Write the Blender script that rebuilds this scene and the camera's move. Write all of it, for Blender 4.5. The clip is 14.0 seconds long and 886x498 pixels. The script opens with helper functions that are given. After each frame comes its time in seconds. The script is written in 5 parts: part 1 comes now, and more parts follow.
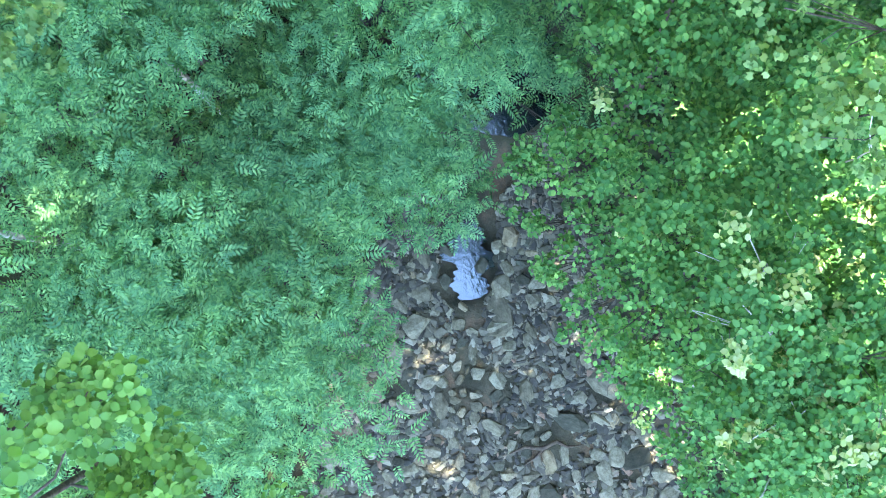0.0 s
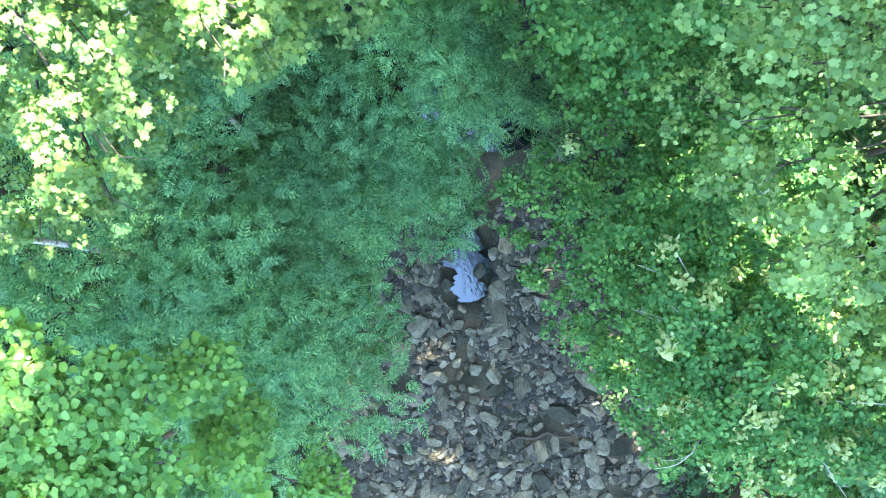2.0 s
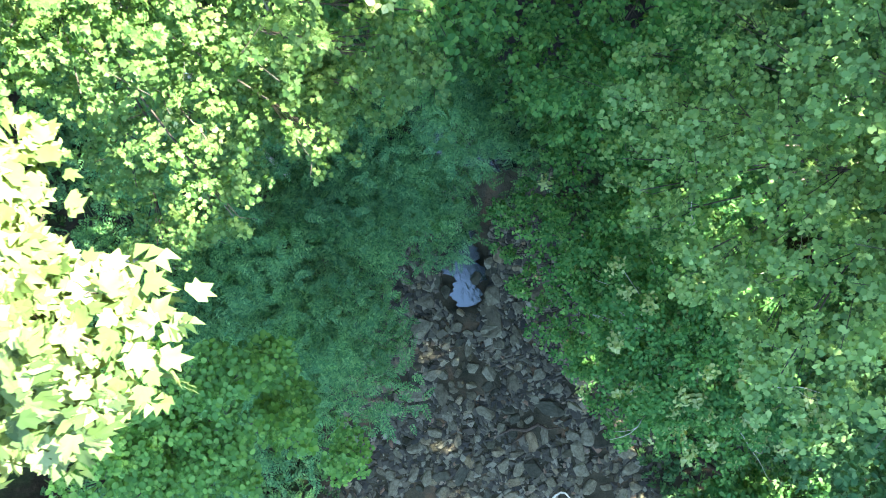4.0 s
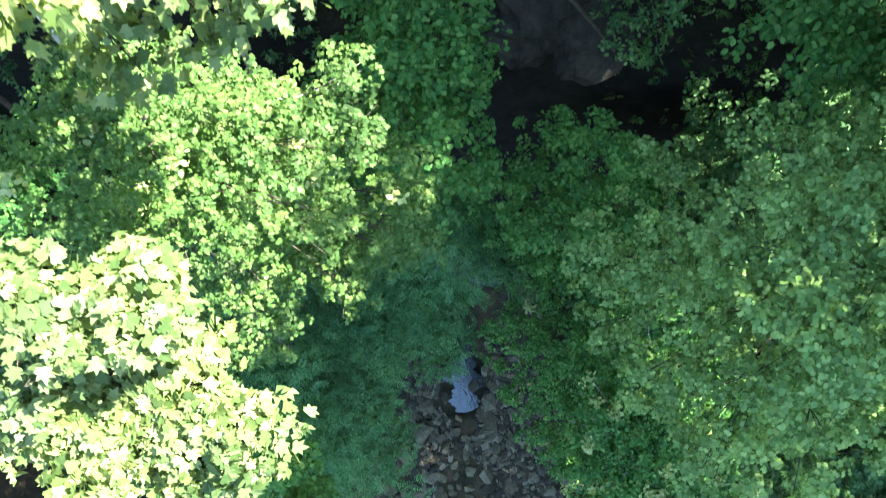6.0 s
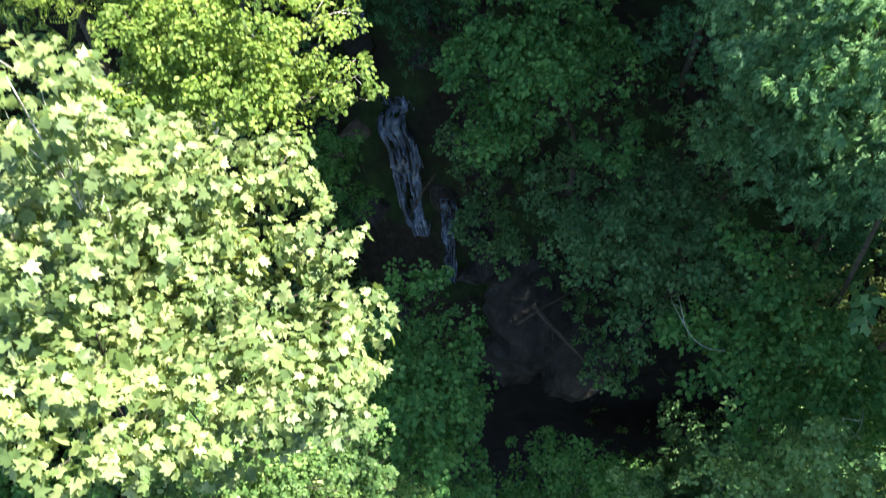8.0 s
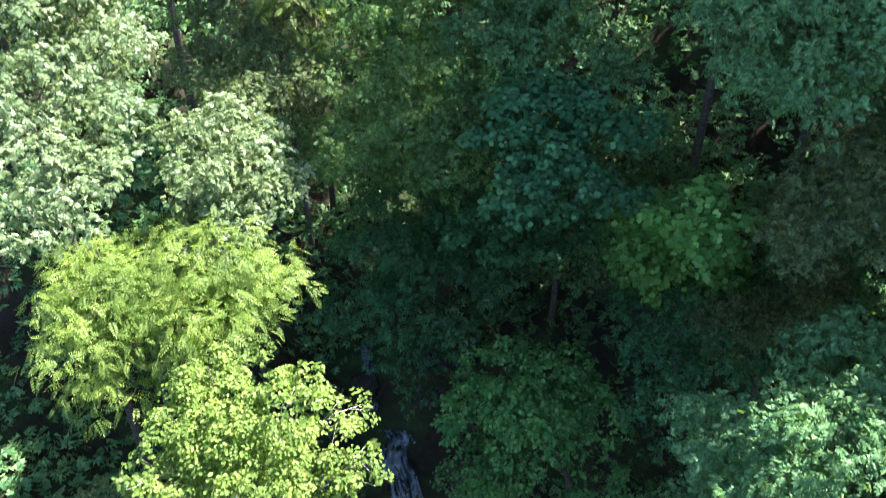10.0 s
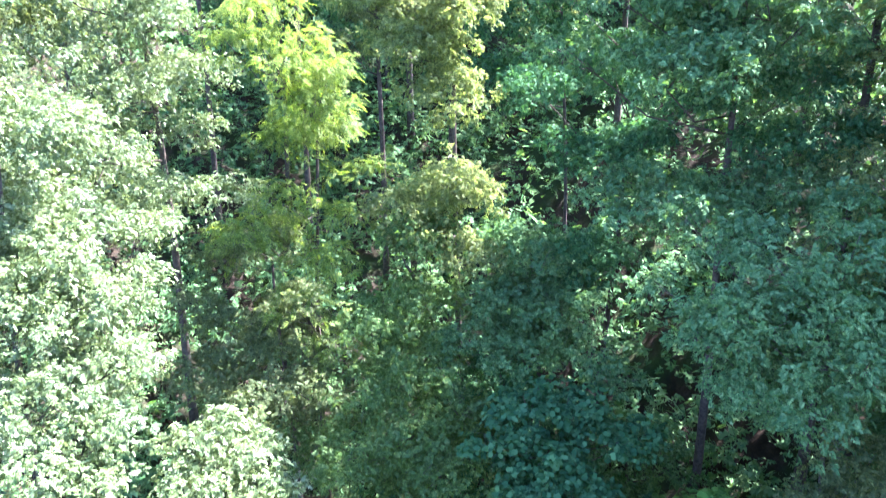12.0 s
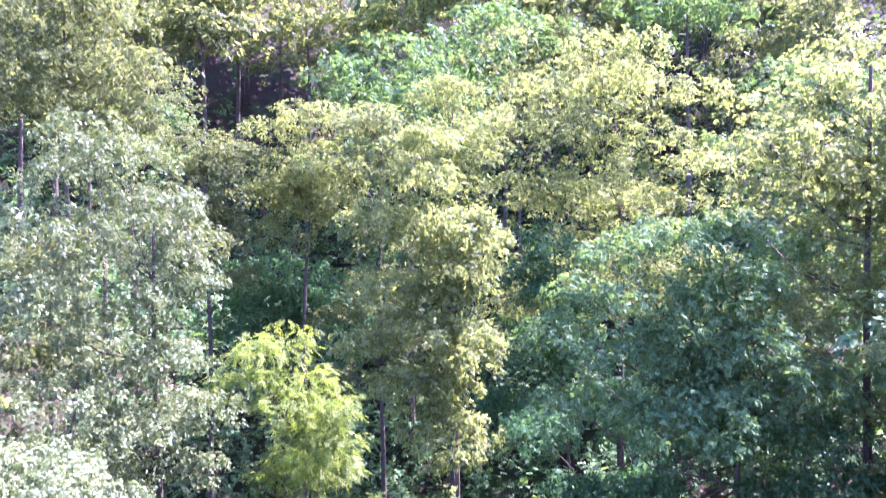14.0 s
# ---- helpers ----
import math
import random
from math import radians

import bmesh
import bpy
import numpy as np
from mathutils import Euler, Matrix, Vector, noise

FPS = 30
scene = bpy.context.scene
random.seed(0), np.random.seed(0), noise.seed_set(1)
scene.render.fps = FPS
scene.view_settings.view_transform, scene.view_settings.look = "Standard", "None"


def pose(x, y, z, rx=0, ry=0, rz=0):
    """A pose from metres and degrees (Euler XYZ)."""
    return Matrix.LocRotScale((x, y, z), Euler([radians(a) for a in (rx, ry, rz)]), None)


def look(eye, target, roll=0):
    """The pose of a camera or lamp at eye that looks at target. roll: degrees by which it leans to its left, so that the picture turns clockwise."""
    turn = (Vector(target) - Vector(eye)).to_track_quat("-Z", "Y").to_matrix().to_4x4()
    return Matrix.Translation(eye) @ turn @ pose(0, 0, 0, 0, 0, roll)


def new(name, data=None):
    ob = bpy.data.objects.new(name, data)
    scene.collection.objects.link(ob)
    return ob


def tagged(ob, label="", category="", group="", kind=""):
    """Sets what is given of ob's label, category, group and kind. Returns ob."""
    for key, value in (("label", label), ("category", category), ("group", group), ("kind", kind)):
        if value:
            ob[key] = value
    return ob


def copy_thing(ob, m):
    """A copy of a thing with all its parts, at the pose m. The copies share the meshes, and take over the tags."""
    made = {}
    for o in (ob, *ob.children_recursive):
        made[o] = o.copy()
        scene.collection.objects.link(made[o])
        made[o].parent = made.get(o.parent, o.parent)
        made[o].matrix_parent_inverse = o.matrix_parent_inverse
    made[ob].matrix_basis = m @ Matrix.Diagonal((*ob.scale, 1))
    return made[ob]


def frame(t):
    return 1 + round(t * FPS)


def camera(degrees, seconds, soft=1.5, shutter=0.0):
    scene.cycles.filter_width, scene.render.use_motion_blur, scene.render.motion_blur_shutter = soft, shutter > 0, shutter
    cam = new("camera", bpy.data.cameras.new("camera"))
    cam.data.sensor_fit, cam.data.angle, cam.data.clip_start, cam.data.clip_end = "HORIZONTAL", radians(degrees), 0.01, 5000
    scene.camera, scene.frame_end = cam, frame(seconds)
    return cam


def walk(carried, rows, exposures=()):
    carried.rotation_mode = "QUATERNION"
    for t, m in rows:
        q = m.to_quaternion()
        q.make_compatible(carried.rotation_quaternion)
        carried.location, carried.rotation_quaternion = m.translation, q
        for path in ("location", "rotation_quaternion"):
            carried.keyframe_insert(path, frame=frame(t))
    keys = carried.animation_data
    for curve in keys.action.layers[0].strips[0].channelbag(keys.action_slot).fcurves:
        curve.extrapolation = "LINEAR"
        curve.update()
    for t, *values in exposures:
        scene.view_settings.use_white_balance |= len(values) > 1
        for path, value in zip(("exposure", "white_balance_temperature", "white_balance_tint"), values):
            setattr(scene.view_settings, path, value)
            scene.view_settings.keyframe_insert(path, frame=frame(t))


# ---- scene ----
cam = camera(55.0, 14.0, 1.05, 0.3)
# seconds, place of the eye, pitch against the horizon, lean, turn
ROWS = [
    (0.0, 0.014, 0.000, 29.925, -86.00, -0.02, -0.10),
    (0.5, 0.002, -0.011, 30.564, -85.97, -0.02, -0.10),
    (1.0, -0.014, -0.022, 31.215, -85.95, -0.03, -0.09),
    (1.5, -0.031, -0.029, 31.909, -85.87, -0.03, -0.09),
    (2.0, -0.023, -0.032, 32.671, -85.83, -0.02, -0.07),
    (2.5, -0.029, -0.031, 33.472, -85.82, -0.01, -0.05),
    (5.0, -0.021, -0.000, 37.547, -84.82, 0.01, 0.03),
    (5.5, -0.016, 0.012, 38.231, -82.76, -0.02, 0.01),
    (6.0, -0.005, 0.013, 38.952, -78.70, -0.04, 0.01),
    (6.5, -0.001, -0.010, 39.626, -74.15, -0.05, 0.03),
    (7.0, 0.004, -0.036, 40.349, -69.29, -0.04, 0.05),
    (7.5, 0.010, -0.055, 41.066, -64.46, -0.02, 0.06),
    (8.0, 0.010, -0.049, 41.834, -59.73, -0.01, 0.06),
    (8.5, 0.016, -0.042, 42.610, -55.00, 0.01, 0.05),
    (9.0, 0.012, -0.024, 43.313, -50.23, 0.02, 0.03),
    (11.5, 0.033, 0.075, 44.869, -26.66, -0.01, -0.03),
    (12.0, 0.029, 0.066, 44.863, -21.71, -0.01, -0.04),
    (12.5, 0.013, 0.056, 44.937, -16.74, -0.00, -0.04),
    (13.0, -0.002, 0.050, 45.187, -11.70, 0.02, -0.04),
    (13.5, -0.025, 0.040, 45.534, -6.64, 0.05, -0.03),
    (14.0, -0.049, 0.020, 45.936, -1.72, 0.07, -0.03),
]
EXPOSURES = [(0.0, 5.45, 6500, 9), (2.5, 4.85, 6500, 6), (5.0, 3.75, 6500, 0), (6.5, 3.45, 6500, 3), (7.5, 2.95, 6400, 8), (9.0, 2.95, 6300, 16), (11.5, 3.95, 5400, 23), (12.5, 4.3, 5400, 39), (13.0, 4.45, 5450, 48), (13.5, 4.42, 5500, 88), (14.0, 3.75, 5350, 74)]
walk(cam, [(t, pose(x, y, z, 90 + pitch, 0, turn)) for t, x, y, z, pitch, lean, turn in ROWS], EXPOSURES)

# ---- light ----
SUN_AZ, SUN_EL = 66.0, 54.0
world = bpy.data.worlds.new("sky")
scene.world = world
world.use_nodes = True
wn = world.node_tree
sky = wn.nodes.new("ShaderNodeTexSky")
sky.sky_type, sky.sun_disc = "NISHITA", False
sky.air_density, sky.dust_density, sky.ozone_density = 1.1, 0.6, 3.0
sky.sun_elevation, sky.sun_rotation = radians(SUN_EL), radians(SUN_AZ)
wn.links.new(sky.outputs[0], wn.nodes["Background"].inputs[0])
wn.nodes["Background"].inputs[1].default_value = 0.095
sun = new("sun", bpy.data.lights.new("sun", "SUN"))
sun.data.energy, sun.data.angle, sun.data.color = 4.9, radians(0.53), (1.0, 0.93, 0.80)
TO_SUN = Vector((math.sin(radians(SUN_AZ)) * math.cos(radians(SUN_EL)), math.cos(radians(SUN_AZ)) * math.cos(radians(SUN_EL)), math.sin(radians(SUN_EL))))
sun.matrix_world = look(TO_SUN * 200, (0, 0, 0))


# ---- materials ----
def nodes_of(name):
    m = bpy.data.materials.new(name)
    m.use_nodes = True
    nt = m.node_tree
    nt.nodes.clear()
    return m, nt, nt.nodes.new("ShaderNodeOutputMaterial")


def ramp(nt, fac, stops):
    r = nt.nodes.new("ShaderNodeValToRGB")
    while len(r.color_ramp.elements) < len(stops):
        r.color_ramp.elements.new(0.5)
    for e, (p, c) in zip(r.color_ramp.elements, stops):
        e.position, e.color = p, (*c, 1)
    nt.links.new(fac, r.inputs[0])
    return r.outputs[0]


def noise_tex(nt, scale, detail=4.0, rough=0.55, distortion=0.0, coord="Object"):
    c = nt.nodes.new("ShaderNodeTexCoord")
    n = nt.nodes.new("ShaderNodeTexNoise")
    n.inputs["Scale"].default_value, n.inputs["Detail"].default_value = scale, detail
    n.inputs["Roughness"].default_value, n.inputs["Distortion"].default_value = rough, distortion
    nt.links.new(c.outputs[coord], n.inputs["Vector"])
    return n.outputs[0]


def mix_col(nt, fac, a, b, mode="MIX"):
    m = nt.nodes.new("ShaderNodeMix")
    m.data_type, m.blend_type = "RGBA", mode
    for v, i in ((fac, 0), (a, 6), (b, 7)):
        if isinstance(v, (int, float)):
            m.inputs[i].default_value = v
        elif isinstance(v, tuple):
            m.inputs[i].default_value = (*v, 1)
        else:
            nt.links.new(v, m.inputs[i])
    return m.outputs[2]


def leaf_material(name, dark, mid, light, gloss=0.56, shine=0.26, through_light=0.40, glow=(1.35, 1.3, 0.55)):
    """Leaves: each one has its own tint, and light shines through them."""
    m, nt, out = nodes_of(name)
    geo = nt.nodes.new("ShaderNodeNewGeometry")
    tint = ramp(nt, geo.outputs["Random Per Island"], [(0.0, dark), (0.45, mid), (0.93, light), (1.0, tuple(min(1, c * 1.25) for c in light))])
    patch = ramp(nt, noise_tex(nt, 0.9, 3.0, coord="Object"), [(0.3, (0.72, 0.78, 0.8)), (0.7, (1.15, 1.1, 0.95))])
    col = mix_col(nt, 1.0, tint, patch, "MULTIPLY")
    p = nt.nodes.new("ShaderNodeBsdfPrincipled")
    p.inputs["Roughness"].default_value = gloss
    p.inputs["Specular IOR Level"].default_value = shine
    nt.links.new(col, p.inputs["Base Color"])
    tr = nt.nodes.new("ShaderNodeBsdfTranslucent")
    warm = mix_col(nt, 1.0, col, glow, "MULTIPLY")
    nt.links.new(warm, tr.inputs[0])
    ms = nt.nodes.new("ShaderNodeMixShader")
    ms.inputs[0].default_value = through_light
    nt.links.new(p.outputs[0], ms.inputs[1])
    nt.links.new(tr.outputs[0], ms.inputs[2])
    nt.links.new(ms.outputs[0], out.inputs[0])
    return m


LEAF = {
    "fern": leaf_material("feathery_leaf", (0.046, 0.140, 0.060), (0.092, 0.230, 0.094), (0.160, 0.312, 0.124), 0.56, 0.2),
    "round": leaf_material("round_leaf", (0.038, 0.122, 0.034), (0.072, 0.190, 0.052), (0.138, 0.268, 0.080), 0.58, 0.14),
    "maple": leaf_material("maple_leaf", (0.058, 0.128, 0.036), (0.094, 0.180, 0.052), (0.160, 0.248, 0.082), 0.56, 0.26, 0.52, (1.3, 1.3, 0.7)),
    "sycamore": leaf_material("sycamore_leaf", (0.070, 0.122, 0.040), (0.150, 0.216, 0.080), (0.285, 0.340, 0.160), 0.5, 0.31, 0.52, (1.35, 1.25, 0.70)),
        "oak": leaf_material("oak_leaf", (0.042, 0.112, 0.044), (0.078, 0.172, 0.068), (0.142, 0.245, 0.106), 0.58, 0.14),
    "locust": leaf_material("locust_leaf", (0.082, 0.148, 0.028), (0.138, 0.216, 0.042), (0.225, 0.300, 0.074), 0.56, 0.24, 0.56, (1.3, 1.3, 0.5)),
    # lightened to look sunlit, also on the sunlit oaks and hickories
    "birch": leaf_material("brightened_birch_leaf", (0.092, 0.142, 0.050), (0.160, 0.213, 0.082), (0.240, 0.290, 0.122), 0.6, 0.22, 0.58, (1.4, 1.35, 0.72)),
    # blue-green with the shade of the dark crowns put into the colour
    "teal": leaf_material("shade_darkened_blue_green_leaf", (0.023, 0.084, 0.036), (0.044, 0.130, 0.055), (0.080, 0.184, 0.082), 0.6, 0.12),
    "silver": leaf_material("silvery_leaf", (0.066, 0.112, 0.038), (0.108, 0.162, 0.060), (0.172, 0.226, 0.112), 0.46, 0.36, 0.36, (1.25, 1.2, 0.8)),
    "lime": leaf_material("light_green_leaf", (0.056, 0.150, 0.030), (0.090, 0.215, 0.042), (0.150, 0.290, 0.068)),
    # oak leaf made lighter to stand in for soft sun on one oak
    "brightened_oak": leaf_material("brightened_oak_leaf", (0.084, 0.168, 0.050), (0.152, 0.262, 0.078), (0.245, 0.355, 0.125)),
    "wood": leaf_material("woodland_leaf", (0.060, 0.097, 0.040), (0.102, 0.146, 0.060), (0.168, 0.212, 0.094), 0.62, 0.2, 0.54, (1.4, 1.3, 0.75)),
    "tip": leaf_material("pale_young_and_sunlit_leaf", (0.25, 0.32, 0.11), (0.33, 0.40, 0.16), (0.42, 0.46, 0.24)),
}


def bark_material(name, dark, light):
    m, nt, out = nodes_of(name)
    p = nt.nodes.new("ShaderNodeBsdfPrincipled")
    p.inputs["Specular IOR Level"].default_value = 0.12
    n = noise_tex(nt, 9.0, 6.0, 0.65, 0.6)
    nt.links.new(ramp(nt, n, [(0.3, dark), (0.68, light)]), p.inputs["Base Color"])
    p.inputs["Roughness"].default_value = 0.85
    b = nt.nodes.new("ShaderNodeBump")
    b.inputs["Strength"].default_value, b.inputs["Distance"].default_value = 0.5, 0.02
    nt.links.new(n, b.inputs["Height"])
    nt.links.new(b.outputs[0], p.inputs["Normal"])
    nt.links.new(p.outputs[0], out.inputs[0])
    return m


BARK = bark_material("grey_brown_bark", (0.028, 0.023, 0.018), (0.105, 0.088, 0.07))
PALE_BARK = bark_material("pale_bark", (0.20, 0.185, 0.15), (0.52, 0.49, 0.42))
DEAD = bark_material("bleached_dead_wood", (0.25, 0.22, 0.17), (0.50, 0.46, 0.38))
WET_WOOD = bark_material("wet_dark_driftwood", (0.035, 0.026, 0.018), (0.11, 0.085, 0.06))


def stone_material(name, dark, light, wet=0.0, relief=0.03):
    m, nt, out = nodes_of(name)
    p = nt.nodes.new("ShaderNodeBsdfPrincipled")
    p.inputs["Specular IOR Level"].default_value = 0.12
    info = nt.nodes.new("ShaderNodeObjectInfo")
    n = noise_tex(nt, 4.5, 8.0, 0.68)
    fine = noise_tex(nt, 26.0, 4.0, 0.6)
    base = ramp(nt, n, [(0.28, dark), (0.7, light)])
    own = ramp(nt, info.outputs["Random"], [(0.0, (0.62, 0.60, 0.57)), (0.5, (0.95, 0.94, 0.92)), (0.85, (1.12, 1.13, 1.14)), (1.0, (1.25, 1.08, 0.92))])
    col = mix_col(nt, 1.0, base, own, "MULTIPLY")
    col = mix_col(nt, 0.5, col, ramp(nt, fine, [(0.3, (0.55, 0.55, 0.55)), (0.65, (1.2, 1.2, 1.2))]), "MULTIPLY")
    nt.links.new(col, p.inputs["Base Color"])
    p.inputs["Roughness"].default_value = 0.82 - 0.5 * wet
    b = nt.nodes.new("ShaderNodeBump")
    b.inputs["Strength"].default_value, b.inputs["Distance"].default_value = 0.7, relief
    nt.links.new(n, b.inputs["Height"])
    nt.links.new(b.outputs[0], p.inputs["Normal"])
    nt.links.new(p.outputs[0], out.inputs[0])
    return m


STONE = stone_material("grey_creek_stone", (0.064, 0.057, 0.034), (0.215, 0.196, 0.132))
DARK_STONE = stone_material("wet_mossy_stone", (0.026, 0.029, 0.018), (0.088, 0.084, 0.058), 0.2)
CLIFF = stone_material("layered_cliff_stone", (0.011, 0.010, 0.009), (0.062, 0.056, 0.048), 0.1, 0.14)
TAN = stone_material("tan_sandstone", (0.10, 0.075, 0.058), (0.25, 0.195, 0.155), 0.0, 0.05)


def island_stone_material():
    m, nt, out = nodes_of("creek_gravel")
    p = nt.nodes.new("ShaderNodeBsdfPrincipled")
    geo = nt.nodes.new("ShaderNodeNewGeometry")
    col = ramp(nt, geo.outputs["Random Per Island"], [(0.0, (0.018, 0.017, 0.011)), (0.4, (0.046, 0.039, 0.024)), (0.78, (0.104, 0.092, 0.058)), (0.94, (0.225, 0.204, 0.138)), (1.0, (0.16, 0.094, 0.054))])
    col = mix_col(nt, 0.6, col, ramp(nt, noise_tex(nt, 14.0, 6.0), [(0.3, (0.5, 0.5, 0.48)), (0.7, (1.2, 1.2, 1.2))]), "MULTIPLY")
    nt.links.new(col, p.inputs["Base Color"])
    p.inputs["Roughness"].default_value = 0.8
    nt.links.new(p.outputs[0], out.inputs[0])
    return m


GRAVEL = island_stone_material()


def ground_material():
    """Leaf litter and soil on the flats, bare rock where it is steep, silt and gravel in the creek bed."""
    m, nt, out = nodes_of("forest_floor")
    p = nt.nodes.new("ShaderNodeBsdfPrincipled")
    geo = nt.nodes.new("ShaderNodeNewGeometry")
    sep = nt.nodes.new("ShaderNodeSeparateXYZ")
    nt.links.new(geo.outputs["Normal"], sep.inputs[0])
    pos = nt.nodes.new("ShaderNodeSeparateXYZ")
    nt.links.new(geo.outputs["Position"], pos.inputs[0])
    p.inputs["Specular IOR Level"].default_value = 0.12
    # litter, moss and rock are darkened to stand in for deep gorge shade
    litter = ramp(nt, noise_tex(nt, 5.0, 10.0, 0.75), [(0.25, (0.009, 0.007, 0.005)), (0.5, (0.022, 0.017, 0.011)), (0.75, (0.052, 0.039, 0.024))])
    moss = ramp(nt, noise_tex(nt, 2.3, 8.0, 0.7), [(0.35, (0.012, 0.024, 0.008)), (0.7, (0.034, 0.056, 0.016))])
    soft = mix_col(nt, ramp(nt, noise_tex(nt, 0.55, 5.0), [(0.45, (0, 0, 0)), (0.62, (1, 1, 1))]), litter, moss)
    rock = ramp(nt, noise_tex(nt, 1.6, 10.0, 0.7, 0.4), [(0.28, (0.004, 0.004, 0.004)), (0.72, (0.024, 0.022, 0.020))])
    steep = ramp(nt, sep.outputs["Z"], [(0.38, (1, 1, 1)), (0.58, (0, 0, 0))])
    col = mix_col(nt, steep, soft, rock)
    silt = ramp(nt, noise_tex(nt, 0.75, 6.0, 0.6), [(0.33, (0.018, 0.019, 0.011)), (0.55, (0.062, 0.055, 0.034)), (0.72, (0.150, 0.088, 0.050))])
    silt = mix_col(nt, 0.6, silt, ramp(nt, noise_tex(nt, 18.0, 6.0, 0.7), [(0.3, (0.45, 0.45, 0.45)), (0.7, (1.3, 1.3, 1.3))]), "MULTIPLY")
    low = nt.nodes.new("ShaderNodeMapRange")
    low.inputs[1].default_value, low.inputs[2].default_value = 1.5, 0.6
    nt.links.new(pos.outputs["Z"], low.inputs[0])
    col = mix_col(nt, low.outputs[0], col, silt)
    nt.links.new(col, p.inputs["Base Color"])
    p.inputs["Roughness"].default_value = 0.88
    b = nt.nodes.new("ShaderNodeBump")
    b.inputs["Strength"].default_value, b.inputs["Distance"].default_value = 0.8, 0.08
    nt.links.new(noise_tex(nt, 7.0, 10.0, 0.7), b.inputs["Height"])
    nt.links.new(b.outputs[0], p.inputs["Normal"])
    nt.links.new(p.outputs[0], out.inputs[0])
    return m


GROUND = ground_material()


def water_material():
    m, nt, out = nodes_of("sky_tinted_creek_water")
    p = nt.nodes.new("ShaderNodeBsdfPrincipled")
    # mirrored sky helped along: blue base colour and specular tint, raised IOR
    nt.links.new(ramp(nt, noise_tex(nt, 1.1, 5.0), [(0.35, (0.005, 0.010, 0.012)), (0.7, (0.018, 0.020, 0.018))]), p.inputs["Base Color"])
    p.inputs["Roughness"].default_value, p.inputs["IOR"].default_value = 0.05, 1.8
    p.inputs["Specular Tint"].default_value = (0.78, 0.92, 1.0, 1.0)
    b = nt.nodes.new("ShaderNodeBump")
    b.inputs["Strength"].default_value, b.inputs["Distance"].default_value = 0.28, 0.02
    nt.links.new(noise_tex(nt, 6.5, 3.0), b.inputs["Height"])
    nt.links.new(b.outputs[0], p.inputs["Normal"])
    nt.links.new(p.outputs[0], out.inputs[0])
    return m


WATER = water_material()


def foam_material():
    """Thin falling water: white streaks along the flow over a dark wet film."""
    m, nt, out = nodes_of("falling_water")
    p = nt.nodes.new("ShaderNodeBsdfPrincipled")
    c = nt.nodes.new("ShaderNodeTexCoord")
    mp = nt.nodes.new("ShaderNodeMapping")
    mp.inputs["Scale"].default_value = (1.5, 0.85, 0.85)
    nt.links.new(c.outputs["Object"], mp.inputs[0])
    n = nt.nodes.new("ShaderNodeTexNoise")
    n.inputs["Scale"].default_value, n.inputs["Detail"].default_value, n.inputs["Roughness"].default_value = 1.8, 8.0, 0.72
    n.inputs["Distortion"].default_value = 0.4
    nt.links.new(mp.outputs[0], n.inputs["Vector"])
    nt.links.new(ramp(nt, n.outputs[0], [(0.34, (0.006, 0.008, 0.012)), (0.55, (0.042, 0.058, 0.080)), (0.80, (0.20, 0.26, 0.33))]), p.inputs["Base Color"])
    p.inputs["Roughness"].default_value = 0.2
    b = nt.nodes.new("ShaderNodeBump")
    b.inputs["Strength"].default_value, b.inputs["Distance"].default_value = 0.2, 0.05
    nt.links.new(n.outputs[0], b.inputs["Height"])
    nt.links.new(b.outputs[0], p.inputs["Normal"])
    nt.links.new(p.outputs[0], out.inputs[0])
    return m


FOAM = foam_material()


# ---- mesh tools ----
def mesh_of(name, verts, faces, mat, smooth=False):
    me = bpy.data.meshes.new(name)
    me.from_pydata(verts, [], faces)
    me.materials.append(mat)
    if smooth:
        me.polygons.foreach_set("use_smooth", [True] * len(me.polygons))
    me.update()
    return me


def many(name, verts, faces, mat):
    """verts: (n, k, 3), n copies of one pattern of k points; faces: the pattern's faces."""
    n, k = verts.shape[:2]
    me = bpy.data.meshes.new(name)
    sizes = np.array([len(f) for f in faces])
    flat = np.concatenate([np.array(f) for f in faces])
    loops = (flat[None, :] + (np.arange(n) * k)[:, None]).ravel()
    start = np.concatenate([[0], np.cumsum(sizes)[:-1]])
    starts = (start[None, :] + (np.arange(n) * len(flat))[:, None]).ravel()
    me.vertices.add(n * k)
    me.loops.add(len(loops))
    me.polygons.add(len(starts))
    me.vertices.foreach_set("co", np.ascontiguousarray(verts, dtype=np.float32).ravel())
    me.loops.foreach_set("vertex_index", loops.astype(np.int32))
    me.polygons.foreach_set("loop_start", starts.astype(np.int32))
    me.materials.append(mat)
    me.update(calc_edges=True)
    return me


def part(name, me, parent, label=""):
    ob = new(name, me)
    ob.parent = parent
    return tagged(ob, label)


def unit(a):
    return a / np.maximum(np.linalg.norm(a, axis=-1, keepdims=True), 1e-9)


